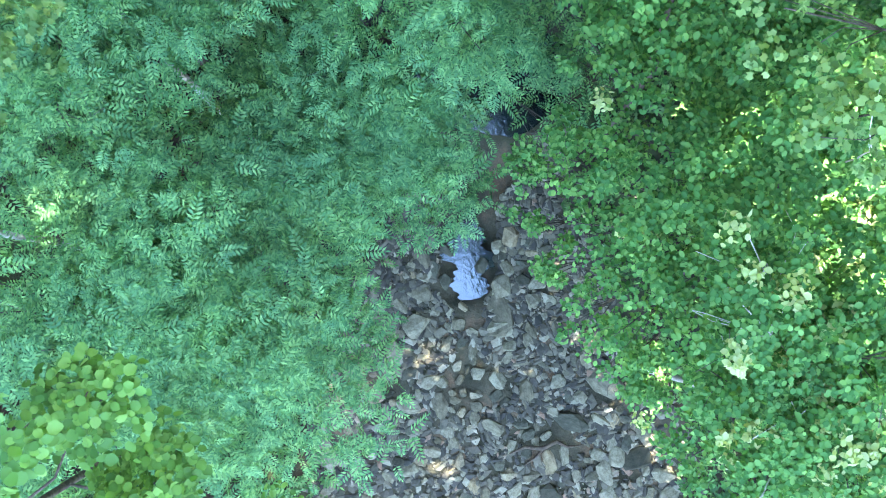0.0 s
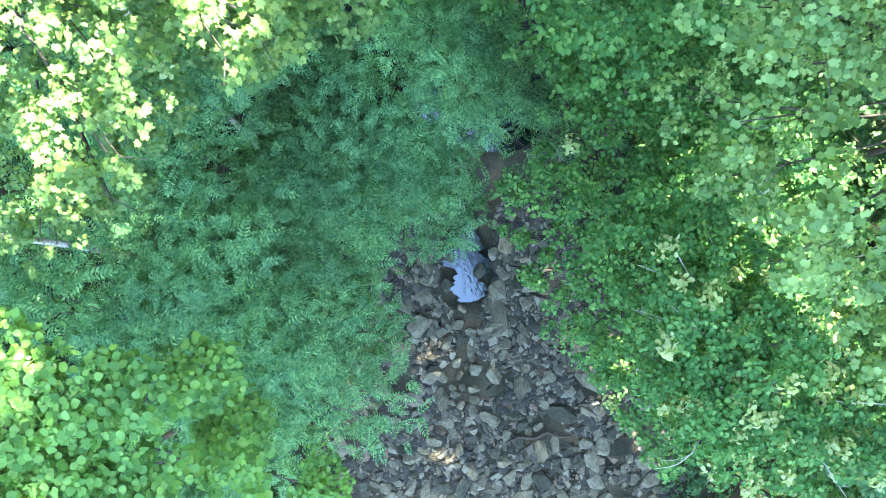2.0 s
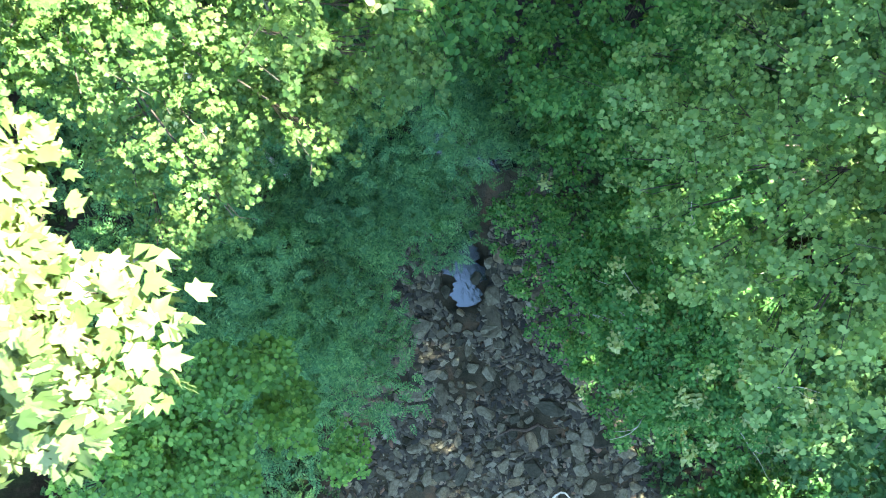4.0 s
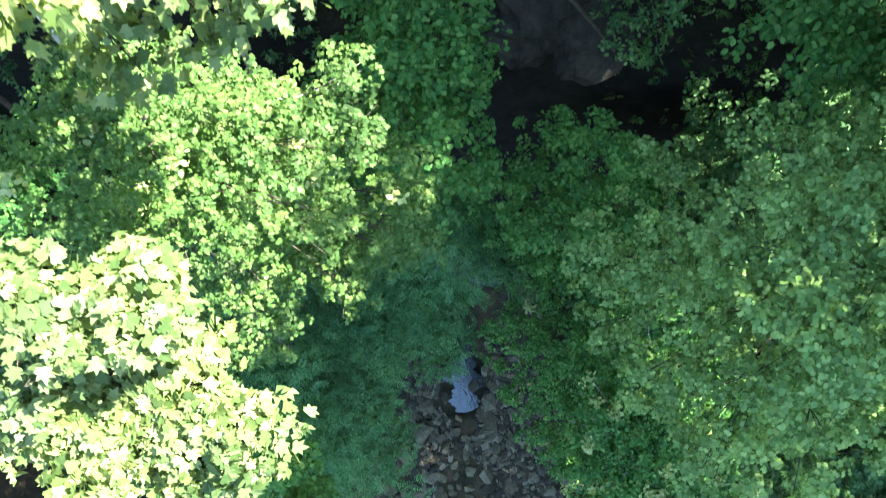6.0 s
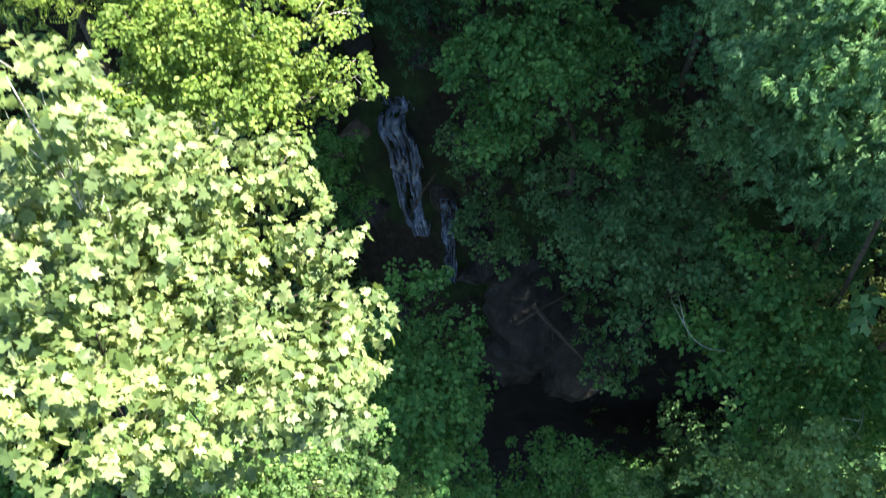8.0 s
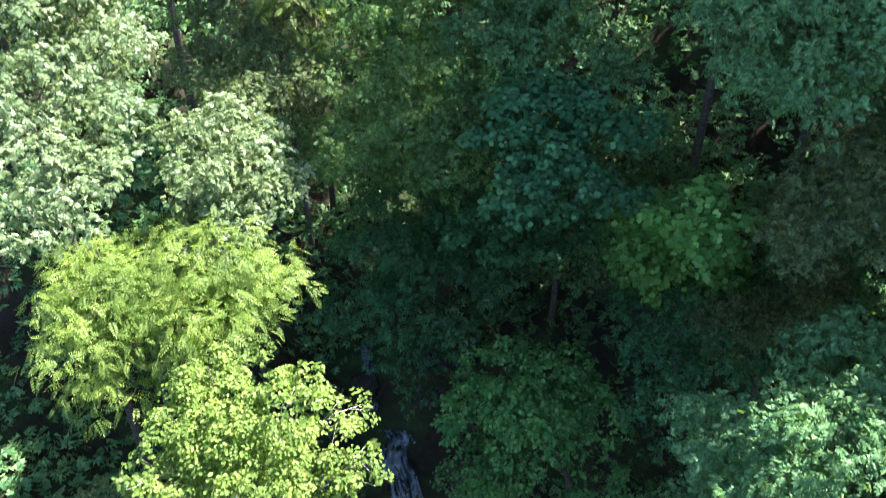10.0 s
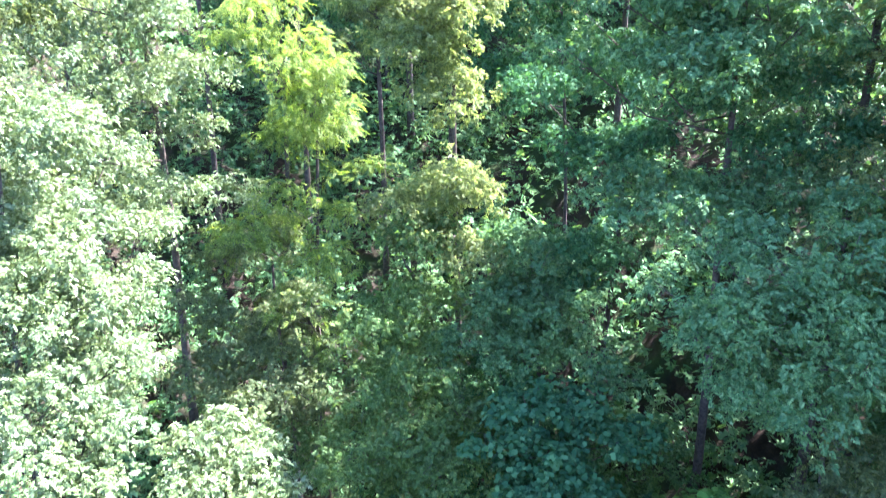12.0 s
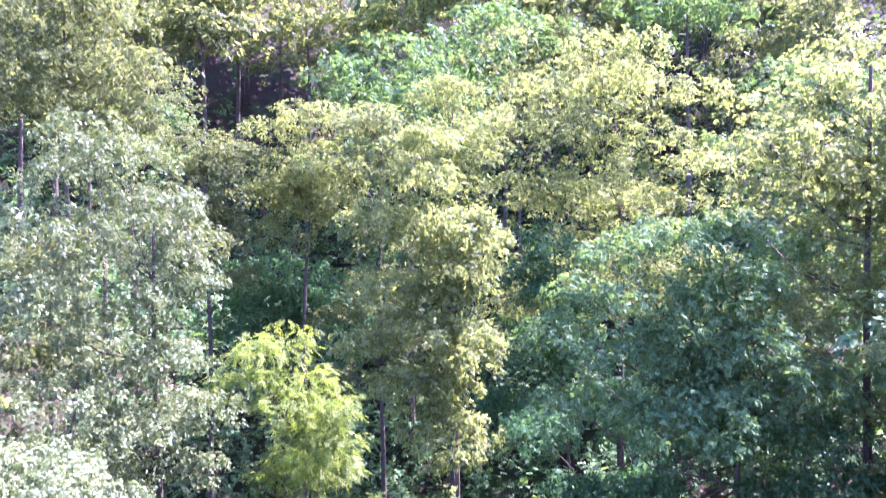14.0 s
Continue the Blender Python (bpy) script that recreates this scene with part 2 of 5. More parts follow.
def tubes(paths, sides=6):
    """Verts and faces of tapered tubes; paths: lists of (place, radius)."""
    verts, faces = [], []
    for path in paths:
        base = len(verts)
        P = [np.array(p, float) for p, _ in path]
        for i, (p, r) in enumerate(path):
            d = P[min(i + 1, len(P) - 1)] - P[max(i - 1, 0)]
            d = d / (np.linalg.norm(d) + 1e-9)
            a = np.cross(d, (0.31, 0.95, 0.05) if abs(d[2]) > 0.8 else (0, 0, 1))
            a /= np.linalg.norm(a) + 1e-9
            b = np.cross(d, a)
            for s in range(sides):
                w = 2 * math.pi * s / sides
                verts.append(tuple(P[i] + r * (math.cos(w) * a + math.sin(w) * b)))
        for i in range(len(path) - 1):
            for s in range(sides):
                q = base + i * sides
                faces.append((q + s, q + (s + 1) % sides, q + sides + (s + 1) % sides, q + sides + s))
        faces.append(tuple(base + s for s in reversed(range(sides))))
        faces.append(tuple(base + (len(path) - 1) * sides + s for s in range(sides)))
    return verts, faces


def smooth_path(path):
    """A rounder path through the same places: (place, radius)."""
    P = np.array([[*p, r] for p, r in path], float)
    for _ in range(2):
        Q = np.empty((2 * len(P) - 2, 4))
        Q[0::2], Q[1::2] = P[:-1] * 0.75 + P[1:] * 0.25, P[:-1] * 0.25 + P[1:] * 0.75
        P = np.vstack([P[:1], Q, P[-1:]])
    return [(q[:3], float(q[3])) for q in P]


# ---- leaf patterns: y along the leaf, z its face ----
def blade(w, fold=0.10, shift=(0, 0, 0), turn=0.0, length=1.0):
    c, s = math.cos(turn), math.sin(turn)
    pts = [(0, 0, 0), (-w, 0.48, fold), (0, 1, -0.06), (w, 0.48, fold)]
    return [(shift[0] + length * (c * x - s * y), shift[1] + length * (s * x + c * y), shift[2] + length * z) for x, y, z in pts]


def pattern_oval():
    v = [(0, 0, 0), (-0.30, 0.25, 0.07), (-0.33, 0.62, 0.06), (0, 1.0, -0.08), (0.33, 0.62, 0.06), (0.30, 0.25, 0.07)]
    return np.array(v), [(0, 3, 2, 1), (0, 5, 4, 3)]


def pattern_round():
    v = [(0, 0, 0), (-0.36, 0.18, 0.08), (-0.46, 0.55, 0.09), (-0.22, 0.88, 0.02), (0, 1.0, -0.06), (0.22, 0.88, 0.02), (0.46, 0.55, 0.09), (0.36, 0.18, 0.08)]
    return np.array(v), [(0, 4, 3, 2, 1), (0, 7, 6, 5, 4)]


def pattern_lobed():
    v = [(0, 0, 0), (-0.46, 0.14, 0.06), (-0.27, 0.36, 0.03), (-0.44, 0.74, 0.0), (0, 1.02, -0.12), (0.44, 0.74, 0.0), (0.27, 0.36, 0.03), (0.46, 0.14, 0.06)]
    return np.array(v), [(0, 2, 1), (0, 4, 3, 2), (0, 6, 5, 4), (0, 7, 6)]


def pattern_star():
    """A large five-lobed leaf, for the trees that come near."""
    v = [(0, 0, 0), (-0.30, -0.04, 0.04), (-0.50, 0.22, 0.02), (-0.33, 0.33, 0.05), (-0.50, 0.66, -0.03), (-0.20, 0.60, 0.03), (0, 1.04, -0.13),
         (0.20, 0.60, 0.03), (0.50, 0.66, -0.03), (0.33, 0.33, 0.05), (0.50, 0.22, 0.02), (0.30, -0.04, 0.04)]
    return np.array(v), [(0, 3, 2, 1), (0, 5, 4, 3), (0, 6, 5), (0, 7, 6), (0, 9, 8, 7), (0, 11, 10, 9)]


def pattern_feather(pairs=6):
    """A compound leaf: narrow leaflets in pairs along a stalk that droops."""
    v, f = [], []
    for i in range(pairs):
        y = 0.10 + 0.80 * i / pairs
        z = -0.22 * y * y
        for side in (-1, 1):
            b = len(v)
            v += blade(0.17, 0.05, (0, y, z), side * -(1.15 - 0.06 * i), 0.30 - 0.16 * abs(i / pairs - 0.35))
            f.append((b, b + 3, b + 2, b + 1))
    b = len(v)
    v += blade(0.17, 0.05, (0, 0.86, -0.17), 0, 0.24)
    f.append((b, b + 3, b + 2, b + 1))
    return np.array(v), f


def pattern_spray(n=4, w=0.30):
    """A twig's end with a few leaves, for trees seen from afar."""
    v, f = [], []
    for i in range(n):
        b = len(v)
        side = -1 if i % 2 else 1
        y = 0.12 + 0.5 * i / n
        v += blade(w, 0.10, (0, y, 0.05 * side - 0.1 * y), side * -(0.95 - 0.5 * i / n) * (i < n - 1), 0.50)
        f.append((b, b + 3, b + 2, b + 1))
    return np.array(v), f


def pattern_fine():
    """A finer twig's end for the far wood: one face a leaf."""
    v, f = [], []
    for i in range(6):
        side = -1 if i % 2 else 1
        y, a = 0.05 + 0.55 * i / 6, side * (1.0 - 0.16 * i)
        dx, dy = math.sin(a), math.cos(a)
        b = len(v)
        z = 0.04 * side - 0.12 * y
        v += [(0.04 * dx, y, z), (0.27 * dx - 0.17 * dy, y + 0.27 * dy + 0.17 * dx, z + 0.05), (0.46 * dx + 0.09 * dy, y + 0.46 * dy - 0.09 * dx, z - 0.07)]
        f.append((b, b + 1, b + 2))
    return np.array(v), f


PATTERN = {"fine": pattern_fine(), "oval": pattern_oval(), "round": pattern_round(), "lobed": pattern_lobed(), "star": pattern_star(),
           "feather": pattern_feather(), "spray": pattern_spray(), "slender": pattern_spray(5, 0.19)}


CLUMP = {"oval": (36, 1.9), "round": (26, 1.7), "lobed": (36, 1.9), "star": (16, 1.45), "fine": (15, 1.35), "spray": (10, 1.0), "slender": (9, 1.0), "feather": (7, 0.8)}


def scatter_leaves(rng, boughs, count, size, kind, droop=0.3, flat=0.8, open_up=1.0):
    """Leaves in small domed clumps over the outer shell of each bough (centre, radii), with gaps between the clumps."""
    C = np.array([b[0] for b in boughs])
    R = np.array([b[1] for b in boughs])
    wt = (R[:, 0] * R[:, 1]) ** 0.8
    each, wide = CLUMP[kind]
    clumps = max(1, count // each)
    i = rng.choice(len(C), clumps, p=wt / wt.sum())
    d = unit(rng.normal(size=(clumps, 3)))
    d[:, 2] = np.where((d[:, 2] < -0.15) & (rng.random(clumps) < 0.72), -d[:, 2], d[:, 2])
    r = 1.04 - 0.55 * rng.random(clumps) ** 1.8
    r *= 1 + 0.16 * np.sin(d[:, 0] * 7 + i) * np.cos(d[:, 1] * 6 + 2 * i)
    centre = C[i] + d * R[i] * r[:, None]
    n = clumps * each
    out = np.repeat(d, each, 0)
    own = unit(rng.normal(size=(n, 3)) + out * 0.5 + [0, 0, 0.45])
    reach = np.repeat(size * wide * open_up * rng.uniform(0.65, 1.4, clumps), each)[:, None] * (1.08 - 0.75 * rng.random((n, 1)) ** 2.0)
    pos = np.repeat(centre, each, 0) + own * reach * [1, 1, 0.72]
    nrm = unit(np.array([0, 0, flat]) + own * 0.65 + rng.normal(size=(n, 3)) * (0.55 if kind == "fine" else 0.36))
    y = np.repeat(unit(rng.normal(size=(clumps, 3)) * [1, 1, 0.2]), each, 0) * 0.35 + rng.normal(size=(n, 3)) * 0.5 + own * 0.7 - np.array([0, 0, droop])
    y = unit(y - (y * nrm).sum(1, keepdims=True) * nrm)
    x = np.cross(y, nrm)
    s = size * rng.uniform(0.62, 1.25, (n, 1, 1))
    tm, faces = PATTERN[kind]
    v = pos[:, None, :] + s * (tm[None, :, :1] * x[:, None, :] + tm[None, :, 1:2] * y[:, None, :] + tm[None, :, 2:] * nrm[:, None, :])
    return v, faces


# ---- the ground: a narrow gorge with a creek, a rock step at its head, and hills ----
BED_Y = np.array([-400, -60, -12, -6, -1, 2, 4, 6.5, 9, 15, 22, 30, 60, 400])
BED_X = np.array([-60, -12, 2.6, 2.2, 1.3, 1.3, 1.5, 1.6, 1.2, -1.2, -2.0, -3, -8, -20])
BED_W = np.array([9, 8, 7.0, 6.2, 5.0, 3.4, 2.6, 2.6, 2.8, 1.9, 1.5, 1.5, 2, 3])
STEP_Y = np.array([-400, -60, -12, 5, 6.0, 9.6, 10.7, 11.5, 13.5, 16.5, 18.5, 20, 27, 45, 60, 75, 130, 400])
STEP_Z = np.array([-9, -2, -0.2, 0.5, 1.0, 1.1, 13.2, 15.0, 16.5, 19.8, 23.0, 23.6, 27.0, 33, 38, 46, 98, 150])


def ground_height(x, y, rough=True):
    x, y = np.asarray(x, float), np.asarray(y, float)
    off = np.abs(x - np.interp(y, BED_Y, BED_X)) - np.interp(y, BED_Y, BED_W)
    o = np.maximum(off, 0)
    side = np.where(o < 14, o * 1.15, 16.1 + (o - 14) * 0.55)
    side = np.where(o > 60, 41.4 + (o - 60) * 0.12, side)
    ease = np.interp(y, [4, 14, 45, 130], [1.0, 0.62, 0.5, 0.3])
    z = np.interp(y, STEP_Y, STEP_Z) + side * ease
    if rough:
        wob = np.minimum(o / 3.0, 1.0)
        z = z + wob * (0.5 * np.sin(x * 0.9 + 1.3 * np.sin(y * 0.5)) * np.cos(y * 0.8) + 1.3 * np.sin(x * 0.13 + 2) * np.sin(y * 0.11 + 1)) + 0.06 * np.sin(x * 2.7) * np.sin(y * 3.1)
    return z


def channel(x, y):
    """1 along the line of the flowing water, 0 away from it."""
    mid = 0.75 + 0.12 * (y - 0.4) + 0.18 * np.sin(y * 1.7)
    w = 0.55 + 0.45 * np.exp(-((y - 1.6) / 1.1) ** 2) + 0.4 * (y > 2.2)
    return np.exp(-((x - mid) / w) ** 4) * (y > 0.2) * (y < 8.0)


def graded(lo, hi, fine, coarse, far):
    a = list(np.arange(lo, hi + 1e-6, fine))
    step, p = coarse, hi
    while p < far:
        p += step
        step *= 1.18
        a.append(p)
    step, p = coarse, lo
    while p > -far:
        p -= step
        step *= 1.18
        a.insert(0, p)
    return np.array(a)


def build_ground():
    xs, ys = graded(-14, 16, 0.3, 0.5, 900), graded(-14, 30, 0.3, 0.5, 1200)
    X, Y = np.meshgrid(xs, ys)
    Z = ground_height(X, Y) - 0.32 * channel(X, Y)
    for j in range(len(ys)):
        if -15 < ys[j] < 32:
            for i in range(len(xs)):
                if -15 < xs[i] < 17:
                    Z[j, i] += 0.28 * noise.fractal((xs[i] * 0.7, ys[j] * 0.7, Z[j, i] * 0.7), 1.0, 2.0, 4) * (0.2 if Z[j, i] < 0.9 else 1.0)
    v = np.stack([X, Y, Z], -1).reshape(-1, 3)
    w, h = len(xs), len(ys)
    j, i = np.meshgrid(np.arange(h - 1), np.arange(w - 1), indexing="ij")
    a = (j * w + i).ravel()
    f = np.stack([a, a + 1, a + w + 1, a + w], -1)
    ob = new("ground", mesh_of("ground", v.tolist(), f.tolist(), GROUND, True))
    return tagged(ob, "steep gorge floor of leaf litter, moss, rock and creek silt", "ground", kind="structure")


build_ground()


def gz(x, y):
    return float(ground_height(x, y))


# ---- trees ----
def tree(name, base, crown, radii, leaves, kind, size, count, label, seed, boughs=12, bark=BARK, trunk=0.16, droop=0.3, flat=0.8, spread=0.31, bare=0, group="", lobes=(), limbs=12, twigs=4, core=0.09, tips=0):
    """base: (x, y) of the foot; crown: centre and radii of the whole crown."""
    rng = np.random.RandomState(seed)
    count, size, trunk = int(count * 0.8), size * 1.08, trunk * 0.6
    foot = np.array([base[0], base[1], gz(*base) - 0.15])
    c, rad = np.array(crown, float), np.array(radii, float)
    root = new(name)
    root.location = foot
    tagged(root, label, "tree", group)
    c = c - foot
    bl = []
    wave = rng.uniform(0, 6.28, 4)
    for k in range(int(boughs * (1.1 if rad[2] > 1.3 * rad[0] else 1.4))):
        a = rng.uniform(0, 2 * math.pi)
        ragged = 1 + 0.20 * math.sin(2 * a + wave[0]) + 0.16 * math.sin(3 * a + wave[1])
        if rad[2] > 1.3 * rad[0]:      # a tall crown: tiers of boughs round the stem, widest below the middle
            h = rng.uniform(0, 1) ** 0.9
            wide = (1.08 - 0.82 * h ** 1.5) * (1 + 0.22 * math.sin(9 * h + wave[2]))
            q = c + np.array([math.cos(a) * rad[0] * wide * ragged, math.sin(a) * rad[1] * wide * ragged, 0]) * rng.uniform(0.45, 0.95) + np.array([0, 0, (2 * h - 1) * rad[2] * 0.95])
            br = (rad[0] + rad[1]) * spread * rng.uniform(0.6, 1.2) * (1.0 - 0.4 * h)
        else:
            d = unit(rng.normal(size=3))
            if d[2] < -0.35:
                d[2] = -d[2]
            q = c + d * rad * [ragged, ragged, 1.0] * rng.uniform(0.35, 0.92)
            br = rad.mean() * spread * rng.uniform(0.55, 1.2)
        bl.append((q, np.array([br * 1.2, br * 1.2, br * 0.62])))
    bl = [(np.array(q, float) - foot, np.array([br * 1.15, br * 1.15, br * 0.72])) for q, br in lobes] + bl
    bl.append((c, rad * (0.35 if rad[2] > 1.3 * rad[0] else 0.45)))
    v, f = scatter_leaves(rng, bl, count, size, kind, droop, flat)
    part("crown", many("crown", v, f, LEAF[leaves]), root)
    if core:
        inner = [(q, br * 0.62) for q, br in bl] + [(c, rad * 0.5)]
        v, f = scatter_leaves(rng, inner, int(count * core), size * (1.0 if kind == "feather" else 1.15 if kind in ("fine", "spray", "slender") else 1.7), "feather" if kind == "feather" else "fine", droop, flat)
        part("inner_leaves", many("inner_leaves", v, f, LEAF[leaves]), root)
    # pale young leaves; on the maple their colour stands in for sunlit tips
    if tips:
        v, f = scatter_leaves(rng, [(q + [0, 0, 0.12], br * 1.05) for q, br in bl[:-1]], tips, 0.09, "oval", 0.0, 0.3, 0.8)
        part("young_leaves", many("young_leaves", v, f, LEAF["tip"]), root, "pale yellowish young leaves at the twig ends, sunlit tips on the maple")
    top = c + np.array([0, 0, rad[2] * (0.75 if rad[2] > 1.3 * rad[0] else 0.35)])
    stem = []
    for t in np.linspace(0, 1, 9):
        lean = t ** 2.2
        p = np.array([top[0] * lean, top[1] * lean, top[2] * t]) + np.array([math.sin(t * 7 + seed), math.cos(t * 6 + seed), 0]) * 0.12 * t
        stem.append((p, trunk * (1.35 - 0.35 * min(1, t * 12)) * (1 - 0.82 * t) + 0.012))
    v, f = tubes([stem], 8)
    part("trunk", mesh_of("trunk", v, f, bark, True), root)
    for k, (q, br) in enumerate(bl[:-1][:max(limbs, len(lobes))]):
        h = min(0.93, max(0.3, (q[2] - 0.55 * np.linalg.norm(q[:2] - top[:2])) / max(top[2], 0.5)))
        s = np.array([np.interp(h, np.linspace(0, 1, 9), [p[a] for p, _ in stem]) for a in range(3)])
        r0 = max(0.018, trunk * (1 - 0.82 * h) * 0.55)
        mid = (s + q) / 2 + np.array([0, 0, -0.12 * np.linalg.norm(q - s)]) + rng.normal(size=3) * 0.12
        paths = [[(s, r0), (mid, r0 * 0.7), (q, r0 * 0.42), (q + unit(q - mid) * br[0] * 0.7, 0.006)]]
        for _ in range(twigs):
            e = q + unit(rng.normal(size=3) + [0, 0, 0.35]) * br * rng.uniform(0.8, 1.2)
            m2 = (q + e) / 2 + rng.normal(size=3) * 0.1
            paths.append([(mid * 0.35 + q * 0.65, r0 * 0.34), (m2, r0 * 0.2), (e, 0.004)])
        v, f = tubes(paths, 5)
        part("limb", mesh_of("limb", v, f, BARK if bark == PALE_BARK and k >= 3 else bark, True), root)
    for k in range(bare):
        d = unit(rng.normal(size=3) * [1, 1, 0.35])
        d[2] = abs(d[2])
        p, way, pts = c + d * rad * 0.45 + np.array([0, 0, rad[2] * 0.35]), d.copy(), []
        reach = float(np.linalg.norm(d * rad)) * 0.8
        for t in range(9):
            pts.append((p.copy(), 0.011 * (1 - t / 9.5)))
            way = unit(way + rng.normal(size=3) * 0.22)
            p = p + way * reach / 8
        fork = [(pts[4][0], 0.008), (pts[4][0] + unit(way + rng.normal(size=3) * 0.6) * reach * 0.2, 0.006), (pts[4][0] + unit(way + rng.normal(size=3) * 0.5) * reach * 0.42, 0.003)]
        v, f = tubes([smooth_path(pts), smooth_path(fork)], 5)
        part("dead_branch", mesh_of("dead_branch", v, f, DEAD, True), root, "bare bleached dead branch")
    return root



# the low canopy over the creek
tree("feathery_tree", (-6.6, -0.8), (-4.6, -0.3, 15.6), (3.4, 3.4, 2.4), "fern", "feather", 0.36, 9000, "shaded tree with dense feathery blue-green compound leaves over the creek", 1, 24, droop=0.5, lobes=[((-7.1, 0.7, 18.7), 0.64), ((-6.6, 0.3, 18.5), 0.58), ((-7.1, -0.1, 19.3), 0.57), ((-7.3, 1.2, 17.7), 0.62)])
tree("feathery_tree", (-4.6, 5.2), (-1.7, 3.1, 15.4), (2.6, 2.3, 2.2), "fern", "feather", 0.36, 4400, "shaded tree with feathery green compound leaves leaning over the creek", 2, 15, droop=0.5)
tree("feathery_tree", (-8.2, 4.2), (-6.0, 3.6, 17.2), (3.0, 2.8, 2.2), "fern", "feather", 0.35, 3500, "blue-green feathery tree on the steep gorge side", 3, 14, droop=0.5)
tree("feathery_tree", (-7.4, -5.6), (-6.2, -4.4, 13.0), (2.7, 2.5, 2.2), "fern", "feather", 0.34, 3100, "feathery green tree low beside the stony creek bed", 4, 12, droop=0.5)
tree("round_leaved_tree", (7.0, 1.0), (4.2, 1.6, 18.8), (3.0, 3.2, 2.4), "round", "oval", 0.078, 42000, "shaded tree with round bright green leaves over the creek", 5, 18, twigs=6, bare=3, tips=500, lobes=[((1.3, 2.2, 16.5), 0.27), ((1.4, 1.5, 15.9), 0.26), ((1.9, 0.7, 15.9), 0.33), ((2.4, -0.1, 15.9), 0.37), ((3.0, -0.8, 15.8), 0.38), ((3.4, -1.4, 16.0), 0.38), ((2.2, 1.0, 18.4), 0.40), ((2.1, 3.1, 19.4), 0.51), ((1.9, 2.0, 18.3), 0.41), ((2.1, 0.4, 17.9), 0.37), ((2.7, -0.2, 17.8), 0.56), ((2.8, 2.1, 19.0), 0.60), ((2.8, 0.7, 19.4), 0.58), ((1.6, 2.4, 17.8), 0.42), ((2.9, -0.8, 16.9), 0.50)])
tree("round_leaved_tree", (6.6, -2.0), (4.7, -1.2, 19.6), (1.9, 1.7, 1.7), "round", "oval", 0.078, 20000, "tree with pale pointed leaves at its twig ends", 6, 8, PALE_BARK, twigs=6, bare=3, tips=2600, lobes=[((3.3, 0.5, 21.1), 0.51), ((3.2, -0.1, 21.2), 0.51), ((3.9, -1.1, 20.7), 0.61), ((3.2, -0.8, 20.1), 0.48), ((4.3, -0.5, 21.4), 0.58), ((4.4, -1.8, 20.5), 0.64), ((3.9, -1.9, 19.3), 0.60), ((3.7, -2.0, 17.7), 0.48)])
tree("round_leaved_tree", (5.2, 5.6), (2.9, 5, 19.4), (2.1, 1.9, 2.6), "round", "oval", 0.092, 14000, "dark green small-leaved tree shading the creek", 7, 10, lobes=[((2.4, 3.8, 21.7), 0.70), ((3.1, 5.0, 23.2), 0.90), ((2.0, 4.6, 20.8), 0.80), ((1.4, 4.9, 19.2), 0.70), ((3.6, 4.2, 22.6), 0.80)])
tree("feathery_tree", (-3.0, 7.4), (0.2, 5.0, 17.6), (1.7, 1.6, 2.0), "fern", "feather", 0.32, 3000, "dark feathery tree closing over the narrow creek", 40, 10, droop=0.5, lobes=[((1.9, 4.0, 16.1), 0.47), ((2.2, 3.5, 15.9), 0.38), ((1.8, 3.3, 15.2), 0.30), ((2.3, 4.4, 16.5), 0.46), ((0.6, 4.4, 17.4), 0.6), ((0.6, 4.9, 17.2), 0.7)])
tree("sunlit_round_leaved_tree", (-5.6, -2.4), (-4, -2.1, 23.4), (1.7, 1.2, 1.6), "lime", "round", 0.078, 13000, "sunlit tree with round yellow-green leaves", 8, 10, spread=0.2, bare=3, tips=160, lobes=[((-4.0, -1.2, 24.5), 0.45), ((-3.3, -0.8, 24.9), 0.36), ((-2.8, -0.9, 24.8), 0.35), ((-2.6, -0.7, 23.7), 0.27), ((-3.2, -1.6, 24.2), 0.51), ((-4.2, -0.5, 24.6), 0.38), ((-2.5, -1.5, 22.6), 0.37), ((-1.7, -2.5, 20.6), 0.39), ((-4.3, -1.7, 24.7), 0.45)])
f_tree = bpy.context.scene.objects["sunlit_round_leaved_tree"]
v, f = tubes([smooth_path([((-1.2, -2.8, 22.8), 0.022), ((-0.4, -2.9, 25.4), 0.019), ((0.35, -2.5, 27.6), 0.015), ((0.75, -1.8, 28.7), 0.012), ((0.92, -1.42, 28.95), 0.009), ((1.08, -1.6, 28.7), 0.004)]),
              smooth_path([((0.35, -2.5, 27.6), 0.010), ((1.2, -2.3, 28.1), 0.007), ((1.9, -1.7, 28.2), 0.005), ((2.1, -1.9, 28.0), 0.002)])], 6)
v = [tuple(np.array(p) - np.array(f_tree.location)) for p in v]
part("dead_branch", mesh_of("dead_branch", v, f, DEAD, True), f_tree, "curved bare bleached dead branch")
tree("round_leaved_tree", (12.4, -3.2), (9.4, -2.6, 20.6), (2.6, 2.6, 2.6), "oak", "oval", 0.13, 9000, "shaded grey-green tree on the gorge side", 41, 16)
# two trees added to block sun that leaked onto the creek bed
tree("shaded_tree", (10.6, 4.8), (9.0, 5.0, 18.8), (2.8, 3.2, 2.8), "oak", "oval", 0.13, 8000, "shaded dark green tree added on the steep slope to block the sun", 45, 16)
tree("shaded_tree", (9.6, -5.4), (7.9, -4.8, 14.2), (2.2, 2.0, 2.2), "round", "oval", 0.13, 6000, "shaded green tree leaning from the bank, added to block the sun", 46, 12)
